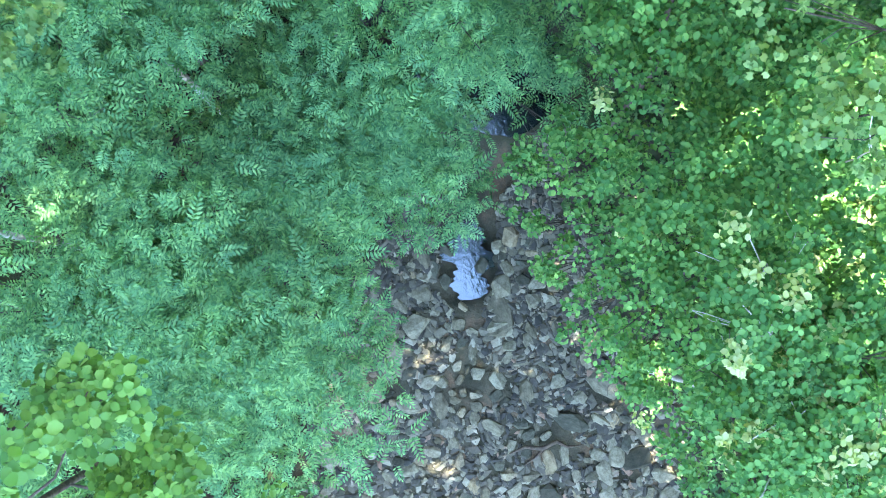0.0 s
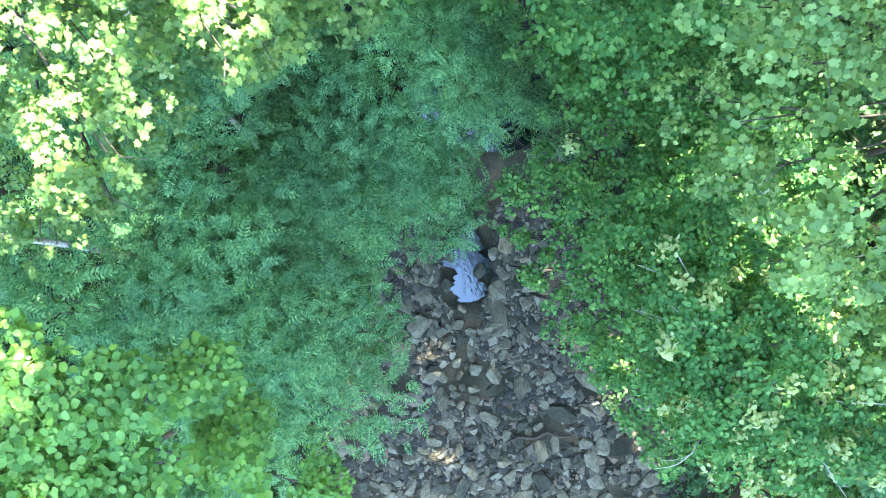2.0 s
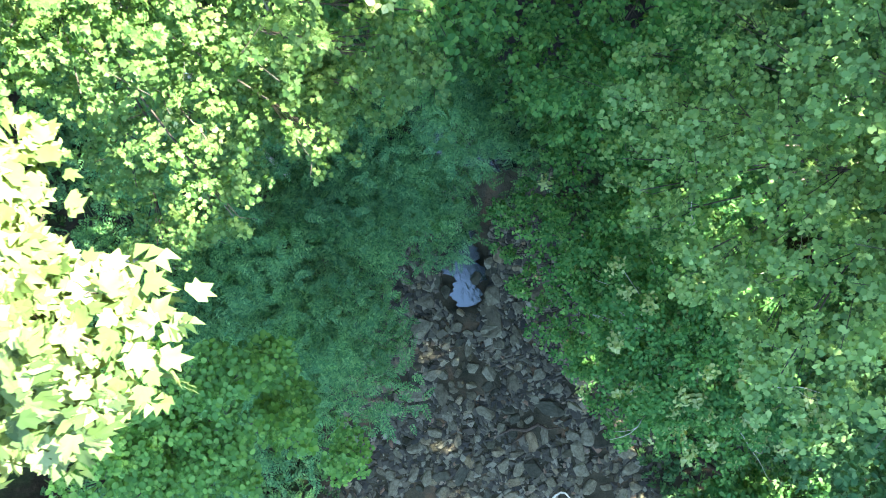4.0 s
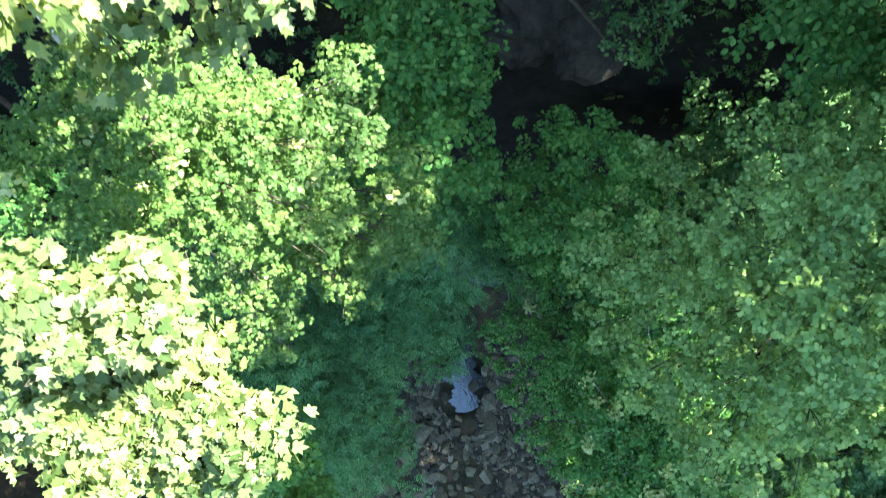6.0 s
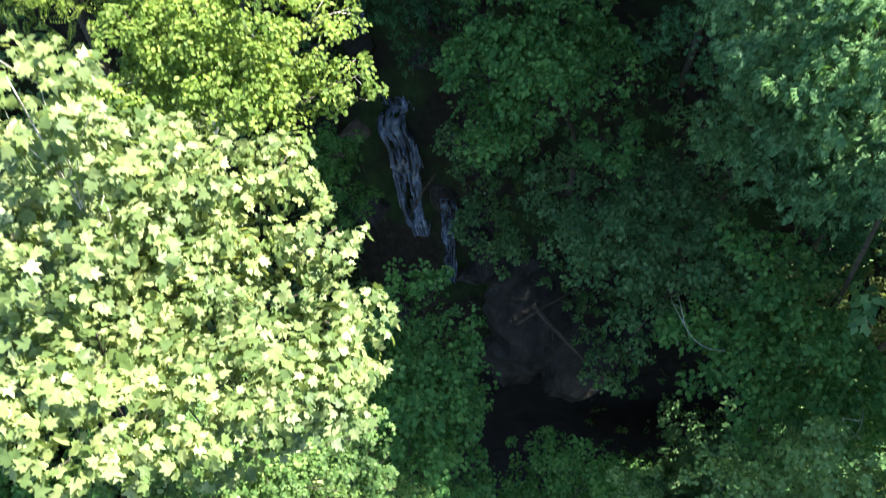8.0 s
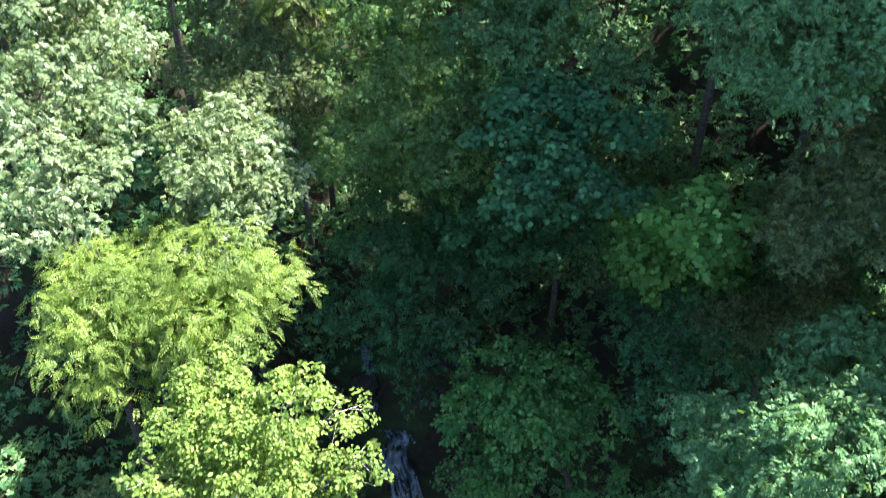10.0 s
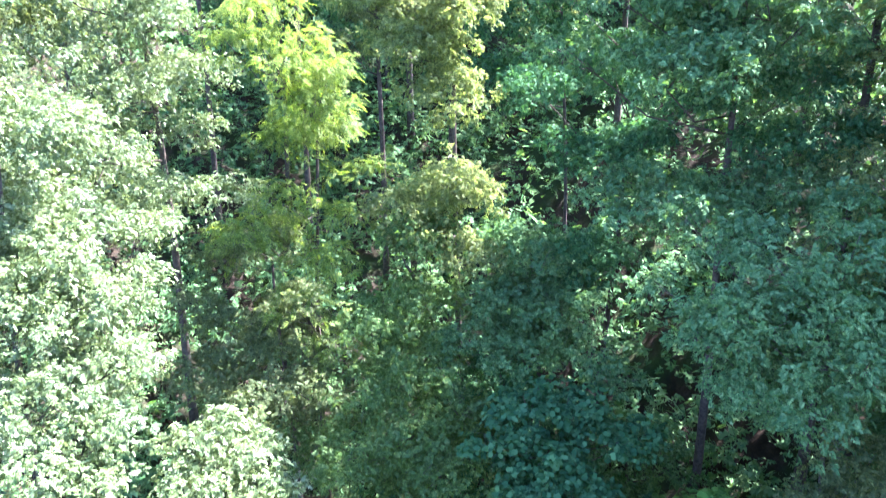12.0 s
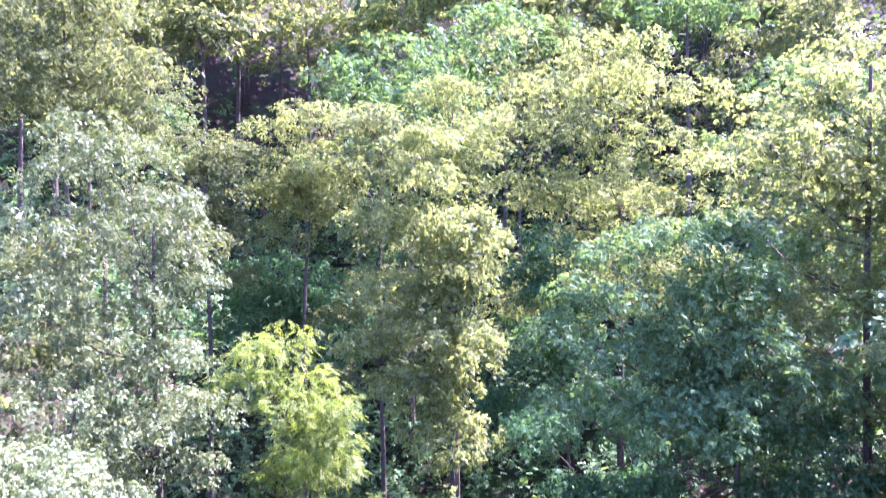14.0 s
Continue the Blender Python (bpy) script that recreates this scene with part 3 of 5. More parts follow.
# low hidden trees added to stop sun reaching the creek bed
tree("understorey_tree", (7.6, 3.8), (6.8, 3.6, 13.0), (2.3, 2.4, 2.4), "round", "spray", 0.30, 2600, "low shaded tree added under the canopy on the gorge side to block the sun", 47, 12)
tree("understorey_tree", (8.6, 0.0), (7.4, 0.2, 12.4), (2.2, 2.4, 2.2), "round", "spray", 0.30, 2600, "low shaded tree added under the canopy on the gorge side to block the sun", 48, 12)
tree("understorey_tree", (10.4, 8.0), (9.4, 7.6, 20.4), (2.3, 2.4, 2.6), "oak", "spray", 0.30, 2600, "low shaded tree added on the steep gorge side to block the sun", 49, 12)
tree("understorey_tree", (6.2, 6.9), (5.4, 6.6, 12.6), (1.9, 1.9, 2.4), "round", "spray", 0.30, 2200, "low shaded tree added below the rock step to block the sun", 50, 12)
tree("understorey_tree", (12.4, 2.0), (11.8, 1.8, 13.4), (2.9, 2.9, 3.0), "oak", "spray", 0.32, 3200, "low shaded tree added under the canopy on the gorge side to block the sun", 51, 14)
tree("understorey_tree", (12.6, -2.4), (11.8, -2.0, 13.2), (2.6, 2.6, 2.8), "oak", "spray", 0.32, 2800, "low shaded tree added under the canopy on the gorge side to block the sun", 52, 14)
tree("feathery_tree", (-6.2, 6.4), (-3.7, 5.4, 16.8), (2.3, 1.9, 2.0), "fern", "feather", 0.35, 2500, "shaded feathery green tree on the gorge side", 53, 12, droop=0.5)
# tall oaks added out of view, to shade the gorge's right side
tree("hillside_oak", (12.0, 5.4), (10.3, 4.3, 32.2), (3.0, 3.0, 5.0), "oak", "spray", 0.40, 3600, "tall oak added out of view on the slope to block the sun", 54, 20, trunk=0.24, twigs=1)
tree("hillside_oak", (13.0, -0.6), (12.4, -0.4, 29.6), (3.0, 3.0, 4.8), "oak", "spray", 0.40, 3600, "tall oak added out of view on the slope to block the sun", 55, 20, trunk=0.24, twigs=1)
tree("understorey_tree", (10.6, -1.4), (10.0, -1.2, 8.8), (2.4, 2.8, 2.4), "oak", "spray", 0.32, 2600, "low shaded tree added under the canopy on the gorge side to block the sun", 58, 14)
tree("hillside_oak", (13.2, 3.8), (9.6, 3.4, 42.4), (2.4, 2.4, 5.4), "oak", "spray", 0.40, 4200, "tall leaning oak added out of view on the slope to block the sun", 90, 24, trunk=0.26, twigs=1)
tree("hillside_oak", (13.4, -1.4), (9.8, -1.4, 41.4), (2.5, 2.5, 5.2), "oak", "spray", 0.40, 4200, "tall leaning oak added out of view on the slope to block the sun", 91, 24, trunk=0.26, twigs=1)
tree("hillside_oak", (14.6, 1.4), (13.4, 1.6, 38.6), (2.8, 2.8, 6.2), "oak", "spray", 0.40, 4200, "tall oak added out of view on the slope to block the sun", 92, 24, trunk=0.26, twigs=1)
# more low trees added against sun leaking onto the creek bed
tree("understorey_tree", (10.4, 4.8), (9.4, 4.4, 11.6), (2.6, 2.4, 2.6), "oak", "spray", 0.32, 3000, "low shaded tree added under the canopy on the gorge side to block the sun", 93, 14)
tree("understorey_tree", (13.6, 6.2), (12.6, 5.8, 17.5), (3.0, 3.0, 3.4), "oak", "spray", 0.34, 3200, "low shaded tree added on the steep gorge side to block the sun", 94, 14)
tree("understorey_tree", (12.6, -4.0), (11.6, -3.4, 10.2), (2.7, 2.7, 2.8), "oak", "spray", 0.32, 3000, "low shaded tree added under the canopy on the gorge side to block the sun", 95, 14)
tree("understorey_tree", (10.2, 7.0), (9.2, 6.5, 12.8), (2.3, 2.3, 2.8), "oak", "spray", 0.32, 2600, "low shaded tree added on the steep gorge side to block the sun", 96, 12)
tree("hillside_oak", (13.0, 6.4), (9.2, 5.6, 38.0), (2.3, 2.3, 3.8), "oak", "spray", 0.40, 3600, "tall leaning oak added out of view on the slope to block the sun", 97, 20, trunk=0.24, twigs=1)
tree("understorey_tree", (10.0, -1.8), (8.8, -1.6, 15.4), (2.0, 2.0, 2.2), "oak", "spray", 0.30, 2400, "low shaded tree added under the canopy on the gorge side to block the sun", 98, 12)
tree("understorey_tree", (14.4, -0.6), (13.6, -0.4, 13.0), (2.6, 2.6, 3.0), "oak", "spray", 0.34, 3000, "low shaded tree added under the canopy on the gorge side to block the sun", 100, 14)
tree("understorey_tree", (9.4, 2.8), (8.5, 2.6, 8.6), (1.9, 1.9, 2.2), "oak", "spray", 0.30, 2200, "low shaded tree added under the canopy on the gorge side to block the sun", 101, 12)
tree("understorey_tree", (-11.4, 4.6), (-10.6, 4.3, 18.8), (2.3, 2.3, 2.8), "round", "spray", 0.26, 4000, "half-lit green tree on the gorge side", 102, 16)
tree("understorey_tree", (15.4, -3.4), (14.6, -3.2, 11.4), (2.6, 2.6, 3.0), "oak", "spray", 0.34, 2800, "low shaded tree added under the canopy on the gorge side to block the sun", 103, 14)
tree("understorey_tree", (11.0, 6.0), (10.1, 5.9, 9.8), (2.0, 2.0, 2.4), "oak", "spray", 0.30, 2400, "low shaded tree added under the canopy on the gorge side to block the sun", 104, 12)
# the high canopy beside the opening
tree("maple", (-7.6, 5.4), (-3.4, 3.6, 27.4), (2.2, 1.8, 3), "maple", "star", 0.054, 68000, "sunlit maple with bright yellow-green lobed leaves", 9, 26, trunk=0.2, bare=2, tips=900, spread=0.20, lobes=[((-0.4, 2.8, 28.3), 0.32), ((-0.3, 2.3, 28.0), 0.29), ((-1.2, 4.0, 29.4), 0.34), ((-1.0, 3.4, 29.2), 0.34), ((-0.7, 3.2, 28.6), 0.35), ((-0.6, 2.5, 28.1), 0.43), ((-1.3, 1.8, 27.7), 0.37), ((-1.6, 2.5, 28.6), 0.49), ((-1.8, 3.2, 29.3), 0.53), ((-2.4, 3.4, 29.9), 0.57), ((-2.3, 2.5, 29.6), 0.57), ((-3.1, 2.1, 29.1), 0.61), ((-2.5, 1.9, 28.0), 0.58), ((-3.4, 2.8, 30.0), 0.57), ((-4.2, 2.7, 30.1), 0.65), ((-3.9, 2.1, 29.0), 0.63), ((-2.4, 1.2, 27.0), 0.40), ((-0.8, 2.7, 25.6), 0.33), ((-1.7, 2.3, 25.6), 0.33), ((-2.9, 1.9, 24.7), 0.43), ((-3.8, 1.0, 24.6), 0.50), ((-4.0, 1.9, 25.3), 0.54), ((-3.2, 2.4, 25.3), 0.47), ((-2.3, 2.7, 25.3), 0.46), ((-3.3, 1.2, 24.5), 0.37)])
tree("sycamore", (-7.0, 1.2), (-3, 0.2, 32.4), (1.3, 0.8, 0.9), "sycamore", "star", 0.092, 10500, "sunlit sycamore with large pale lobed leaves and light bark", 10, 6, PALE_BARK, 0.11, bare=1, flat=0.45, lobes=[((-2.3, 0.9, 32.8), 0.28), ((-2.3, 0.5, 32.8), 0.27), ((-1.9, 0.4, 32.8), 0.23), ((-1.7, 0.2, 32.7), 0.23), ((-1.4, -0.1, 32.8), 0.22), ((-1.9, -0.0, 32.7), 0.27), ((-2.2, 0.1, 32.7), 0.21), ((-1.9, -0.4, 32.4), 0.18), ((-1.6, -0.4, 32.5), 0.14), ((-2.6, 0.6, 33.6), 0.31), ((-1.9, 0.7, 33.6), 0.26)])
tree("sycamore", (-5.2, 4.6), (-3.6, 3.9, 33.4), (2, 1.7, 1.8), "sycamore", "star", 0.098, 21000, "tall sunlit sycamore with large pale lobed leaves", 11, 9, PALE_BARK, 0.12, bare=1, flat=0.45, lobes=[((-3.0, 3.9, 37.1), 0.39), ((-3.0, 4.0, 36.3), 0.43), ((-3.0, 4.0, 35.2), 0.53), ((-2.7, 4.8, 34.1), 0.55), ((-1.8, 5.3, 34.3), 0.31), ((-1.3, 4.5, 34.2), 0.35), ((-0.9, 3.7, 34.1), 0.33), ((-1.7, 4.0, 33.8), 0.53), ((-2.5, 3.7, 34.1), 0.57), ((-3.0, 3.0, 35.0), 0.52), ((-3.3, 3.3, 36.0), 0.48), ((-1.0, 2.8, 34.4), 0.36), ((-1.7, 2.7, 34.6), 0.45), ((-2.3, 2.3, 35.1), 0.48), ((-2.9, 2.1, 35.7), 0.46), ((-1.1, 3.5, 33.5), 0.33), ((-1.6, 3.0, 33.5), 0.36), ((-2.3, 3.1, 33.8), 0.40), ((-3.0, 3.2, 34.1), 0.36), ((-2.2, 2.5, 33.4), 0.27)])
tree("oak", (9.2, 3.4), (6.2, 2.2, 26.4), (2.7, 3, 3.4), "brightened_oak", "lobed", 0.066, 60000, "shaded oak with grey-green lobed leaves, brightened to look softly lit", 12, 20, bare=2, lobes=[((2.3, 2.5, 26.1), 0.52), ((2.6, 1.5, 26.0), 0.52), ((3.1, 2.2, 26.3), 0.68), ((3.8, 3.8, 25.3), 0.66), ((3.7, 2.6, 26.9), 0.66), ((3.2, 0.8, 26.2), 0.59), ((3.6, 1.4, 27.6), 0.62), ((3.8, 2.1, 28.7), 0.65), ((3.9, 1.4, 29.7), 0.59), ((3.8, 0.3, 27.7), 0.69), ((3.9, 0.6, 29.6), 0.59), ((4.4, 2.3, 29.6), 0.61), ((4.3, 1.0, 30.0), 0.57), ((3.7, -0.5, 26.8), 0.65), ((4.1, -0.4, 28.9), 0.70), ((4.8, 3.5, 27.5), 0.66), ((2.9, 2.3, 23.4), 0.42), ((3.1, 1.4, 23.8), 0.40), ((3.7, 0.6, 24.3), 0.51), ((4.4, -0.2, 24.2), 0.53), ((4.1, 2.4, 24.9), 0.57), ((3.5, 2.6, 24.1), 0.53)])
tree("small_leaved_tree", (10.2, 7.0), (6.8, 6.6, 25.4), (2.8, 2.6, 2.8), "round", "oval", 0.12, 10000, "shaded dark green tree on the gorge side", 13, 16, bare=2)
tree("silvery_tree", (9.6, 7.8), (6.4, 7.5, 32.6), (2.2, 1.9, 2.6), "oak", "fine", 0.17, 17000, "tree with drooping blue-green slender leaves", 14, 12, droop=0.7, lobes=[((4.1, 8.6, 33.1), 0.44), ((4.4, 8.1, 32.5), 0.44), ((4.5, 7.7, 33.7), 0.65), ((4.7, 6.7, 34.2), 0.61), ((5.1, 7.1, 34.7), 0.68), ((4.8, 7.6, 31.5), 0.56), ((5.7, 7.3, 31.5), 0.74), ((4.2, 8.2, 31.3), 0.38), ((5.6, 6.7, 33.1), 0.75)])
tree("birch", (-5.6, 9.8), (-3.5, 8.7, 31.9), (2, 1.6, 2), "locust", "oval", 0.070, 20000, "sunlit birch with small yellow-green leaves", 15, 9, PALE_BARK, bare=1, lobes=[((-1.4, 8.4, 32.3), 0.43), ((-1.9, 9.0, 32.9), 0.52), ((-2.4, 8.5, 33.8), 0.57), ((-3.3, 8.4, 33.3), 0.67), ((-4.2, 8.4, 33.2), 0.60), ((-2.9, 7.8, 33.0), 0.58), ((-2.1, 8.0, 32.2), 0.52), ((-4.4, 7.8, 32.8), 0.52), ((-3.7, 9.0, 33.6), 0.52)])
tree("locust", (-7.0, 12.6), (-5.2, 11.3, 32.6), (2.9, 1.8, 2.4), "locust", "feather", 0.27, 5800, "sunlit locust with drooping bright yellow compound leaves", 16, 18, droop=0.8)
# the head of the gorge
tree("alder", (-2.6, 9.4), (-0.7, 6.4, 23.8), (1.6, 1.8, 2.8), "round", "oval", 0.11, 14000, "shaded green bush-like tree below the waterfall", 17, 9, lobes=[((-1.4, 7.1, 26.6), 0.58), ((-0.3, 8.2, 25.4), 0.74), ((0.4, 7.4, 24.9), 0.54), ((0.6, 6.6, 24.6), 0.43), ((-0.6, 6.9, 25.2), 0.82), ((-1.0, 5.5, 26.0), 0.57), ((0.1, 5.8, 24.7), 0.62), ((0.2, 4.9, 24.1), 0.53), ((-0.6, 4.5, 25.8), 0.57), ((0.6, 4.7, 23.7), 0.33), ((-0.1, 3.9, 24.9), 0.45)])
tree("hazel", (3.9, 14.8), (2.2, 13.6, 25.8), (2.3, 1.8, 2.6), "round", "oval", 0.11, 15000, "shaded hazel with round leaves beside the waterfall", 18, 10, lobes=[((1.6, 14.2, 27.9), 0.93), ((2.9, 13.9, 27.8), 0.93), ((0.7, 12.9, 27.4), 0.65), ((2.3, 12.5, 27.3), 0.90), ((3.8, 13.3, 26.9), 0.81), ((4.0, 12.0, 26.0), 0.68), ((1.0, 11.9, 26.1), 0.66)])
tree("hazel", (6.9, 11.6), (5, 10.7, 23.8), (2.5, 2.4, 2.6), "oak", "oval", 0.11, 12000, "dark green tree on the rocky gorge side", 19, 9, lobes=[((3.0, 11.7, 24.7), 0.82), ((4.3, 9.7, 25.2), 0.89), ((3.7, 10.3, 24.6), 0.80), ((5.8, 9.0, 25.7), 1.00), ((5.2, 10.9, 25.2), 0.93), ((6.5, 7.8, 25.7), 0.98), ((5.0, 8.6, 23.9), 0.93), ((4.5, 8.7, 21.0), 0.90)])
tree("light_green_tree", (6.6, 15.8), (5.2, 14.7, 31.2), (1.7, 1.5, 2.1), "lime", "lobed", 0.15, 5500, "small light green maple catching some sun", 20, 12, lobes=[((4.7, 13.3, 33.9), 0.58), ((5.5, 12.9, 34.1), 0.63), ((4.9, 12.4, 33.7), 0.62), ((5.9, 12.2, 34.0), 0.56), ((5.7, 14.7, 32.0), 0.76), ((5.1, 14.3, 31.3), 0.57), ((6.5, 14.6, 32.3), 0.63), ((5.7, 14.2, 30.8), 0.45), ((4.6, 14.4, 31.5), 0.38), ((6.1, 14.2, 31.4), 0.57)])
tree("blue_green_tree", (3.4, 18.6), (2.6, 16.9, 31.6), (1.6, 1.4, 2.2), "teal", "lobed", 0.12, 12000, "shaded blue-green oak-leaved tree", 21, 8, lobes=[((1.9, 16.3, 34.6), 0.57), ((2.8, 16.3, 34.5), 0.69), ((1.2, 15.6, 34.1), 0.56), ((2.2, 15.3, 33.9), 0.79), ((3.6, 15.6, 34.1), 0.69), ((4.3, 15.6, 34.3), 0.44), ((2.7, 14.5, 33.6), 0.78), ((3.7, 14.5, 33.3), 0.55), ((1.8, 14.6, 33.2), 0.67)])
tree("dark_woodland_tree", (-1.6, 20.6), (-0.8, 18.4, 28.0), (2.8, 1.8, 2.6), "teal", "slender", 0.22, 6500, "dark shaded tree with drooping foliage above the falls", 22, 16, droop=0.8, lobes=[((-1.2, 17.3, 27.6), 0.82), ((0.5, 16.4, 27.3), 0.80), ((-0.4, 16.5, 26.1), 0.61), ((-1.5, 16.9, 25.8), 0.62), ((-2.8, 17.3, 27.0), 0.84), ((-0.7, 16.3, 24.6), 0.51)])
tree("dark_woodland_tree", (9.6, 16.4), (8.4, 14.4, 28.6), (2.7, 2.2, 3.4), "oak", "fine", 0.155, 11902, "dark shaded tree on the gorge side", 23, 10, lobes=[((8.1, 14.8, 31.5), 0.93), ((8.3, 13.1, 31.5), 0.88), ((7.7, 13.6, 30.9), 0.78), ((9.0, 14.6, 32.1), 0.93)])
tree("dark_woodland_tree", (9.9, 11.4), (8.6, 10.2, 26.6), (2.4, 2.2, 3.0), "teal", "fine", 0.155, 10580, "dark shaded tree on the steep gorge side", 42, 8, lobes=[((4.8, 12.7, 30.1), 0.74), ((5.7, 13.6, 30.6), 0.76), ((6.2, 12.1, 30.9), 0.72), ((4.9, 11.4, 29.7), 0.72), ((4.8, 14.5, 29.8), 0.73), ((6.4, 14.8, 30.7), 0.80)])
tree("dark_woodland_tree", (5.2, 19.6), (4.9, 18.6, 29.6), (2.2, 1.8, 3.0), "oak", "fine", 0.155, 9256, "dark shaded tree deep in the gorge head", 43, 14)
tree("half_lit_tree", (-7.6, 9.6), (-6.2, 8.4, 27.6), (2.4, 2.0, 3.0), "wood", "fine", 0.19, 9000, "half-shaded green tree under the birch", 44, 14)
tree("understorey_tree", (-3.6, 15.2), (-3.5, 14.6, 21.6), (0.9, 0.9, 1.2), "round", "oval", 0.11, 4200, "low shaded bush on the dark rock beside the falls", 115, 6, lobes=[((-3.1, 14.6, 22.0), 0.75), ((-3.7, 13.3, 21.8), 0.81), ((-2.6, 13.6, 20.8), 0.68), ((-3.2, 12.3, 20.6), 0.75)])
tree("understorey_tree", (1.4, 15.4), (1.3, 15.2, 21.0), (0.7, 0.7, 1.0), "oak", "oval", 0.11, 3000, "low shaded bush with bare twigs beside the side fall", 116, 6, bare=4, lobes=[((0.8, 14.1, 21.6), 0.58), ((1.1, 13.1, 20.9), 0.66), ((0.3, 15.0, 22.3), 0.46), ((1.6, 12.0, 20.9), 0.65)])
tree("half_lit_tree", (8.0, 13.6), (7.4, 13.2, 33.2), (1.2, 1.2, 2.2), "wood", "fine", 0.15, 7000, "half-shaded grey-green tree with dead twigs", 119, 8, bare=4, lobes=[((6.4, 11.0, 36.1), 0.70), ((6.8, 10.5, 35.7), 0.70), ((5.9, 10.6, 35.4), 0.55), ((6.8, 11.4, 36.6), 0.56)])
# the wood above the falls
tree("ash", (-8.4, 14.4), (-7.3, 13.8, 38.4), (2.4, 1.8, 4), "silver", "fine", 0.120, 46000, "tall sunlit ash with glossy whitish green leaves", 24, 16, trunk=0.22, lobes=[((-8.0, 16.9, 40.9), 0.92), ((-6.8, 16.9, 40.1), 0.79), ((-5.8, 15.9, 38.9), 0.58), ((-6.9, 15.1, 39.2), 0.85), ((-7.6, 15.0, 39.7), 0.85), ((-5.3, 13.6, 38.8), 0.46), ((-6.1, 12.8, 38.7), 0.75), ((-6.7, 12.1, 38.8), 0.73), ((-5.2, 12.2, 38.0), 0.53), ((-5.9, 11.2, 37.9), 0.70), ((-5.1, 11.1, 37.4), 0.46), ((-6.0, 10.2, 37.4), 0.68), ((-5.3, 10.3, 36.9), 0.59), ((-5.7, 9.4, 36.8), 0.66)])
tree("ash", (-5.4, 17.0), (-4.6, 15.6, 32.2), (1.4, 1.2, 2.6), "silver", "fine", 0.155, 11902, "half-shaded ash with small glossy leaves", 25, 8, lobes=[((-4.3, 14.0, 35.4), 0.56), ((-3.6, 13.8, 35.0), 0.51), ((-3.1, 13.5, 34.5), 0.40), ((-4.5, 13.1, 35.0), 0.61), ((-3.6, 12.9, 34.4), 0.61), ((-4.9, 13.6, 35.4), 0.45), ((-4.1, 12.3, 34.0), 0.60)])
tree("tulip_tree", (0.6, 22.6), (0.1, 21, 41.2), (1.4, 1.1, 5.8), "birch", "fine", 0.155, 27000, "slim sunlit yellow-green tree with a straight trunk", 26, 14, trunk=0.2, flat=0.5, core=0.03, lobes=[((-0.5, 21.0, 47.8), 0.69), ((-0.6, 20.8, 46.8), 0.81), ((-1.5, 20.7, 45.9), 0.80), ((-0.2, 20.7, 45.6), 0.93), ((-1.3, 20.5, 44.2), 0.80), ((0.5, 20.7, 44.5), 0.81), ((-0.6, 20.5, 43.2), 0.93), ((1.0, 20.9, 45.3), 0.68), ((-1.9, 20.4, 42.9), 0.61), ((0.6, 20.5, 42.6), 0.81), ((-0.8, 20.5, 41.8), 0.94), ((0.2, 20.4, 40.7), 0.95), ((0.1, 20.2, 38.5), 0.76), ((-0.3, 19.8, 37.2), 0.82), ((0.7, 19.6, 36.8), 0.69), ((-1.1, 20.0, 37.9), 0.69)])
tree("locust", (-3.8, 23.4), (-3.4, 22.4, 38.8), (1.8, 1.4, 2.6), "locust", "feather", 0.26, 6400, "small sunlit locust with flat yellow-green leaf tiers", 27, 10, droop=0.8, core=0.03, lobes=[((-5.0, 22.2, 42.3), 0.75), ((-4.3, 22.6, 42.6), 0.76), ((-3.6, 22.2, 41.7), 0.67), ((-5.3, 21.8, 41.7), 0.74), ((-2.8, 21.7, 41.1), 0.58), ((-4.1, 21.6, 41.1), 0.88), ((-3.2, 21.2, 40.2), 0.86), ((-4.5, 19.7, 37.4), 0.77), ((-3.1, 19.5, 36.7), 0.83), ((-4.0, 20.4, 38.0), 0.71), ((-2.7, 20.1, 37.7), 0.70), ((-5.0, 19.4, 37.3), 0.63), ((-3.3, 18.7, 35.7), 0.82), ((-2.4, 18.6, 34.8), 0.62)])
tree("woodland_tree", (0.2, 24.0), (-0.9, 20, 34), (2, 1.8, 3.6), "maple", "fine", 0.155, 22000, "sunlit yellow-green woodland tree", 28, 12, lobes=[((-1.7, 18.7, 35.4), 0.82), ((-0.6, 17.9, 34.7), 0.93), ((-1.9, 17.5, 34.3), 0.80), ((-0.8, 16.6, 33.6), 0.91), ((0.3, 17.3, 33.8), 0.80), ((-2.1, 16.2, 33.3), 0.78), ((-0.0, 15.7, 33.2), 0.76)])
tree("half_lit_tree", (-4.4, 21.8), (-4.6, 21.6, 34), (1.8, 1.5, 3.2), "wood", "fine", 0.155, 14000, "half-lit yellow-green tree under the locust", 87, 8, lobes=[((-5.6, 20.7, 36.4), 0.82), ((-6.3, 19.4, 35.5), 0.73), ((-5.1, 19.0, 34.9), 0.86), ((-3.9, 18.4, 34.4), 0.84), ((-5.8, 18.3, 34.1), 0.79), ((-3.0, 17.8, 34.2), 0.68), ((-4.5, 17.3, 34.0), 0.68)])
tree("woodland_tree", (-14.0, 23.4), (-13.2, 22.6, 38.2), (3.0, 2.6, 5.6), "wood", "fine", 0.17, 16000, "tall green woodland tree on the gorge side", 88, 28)
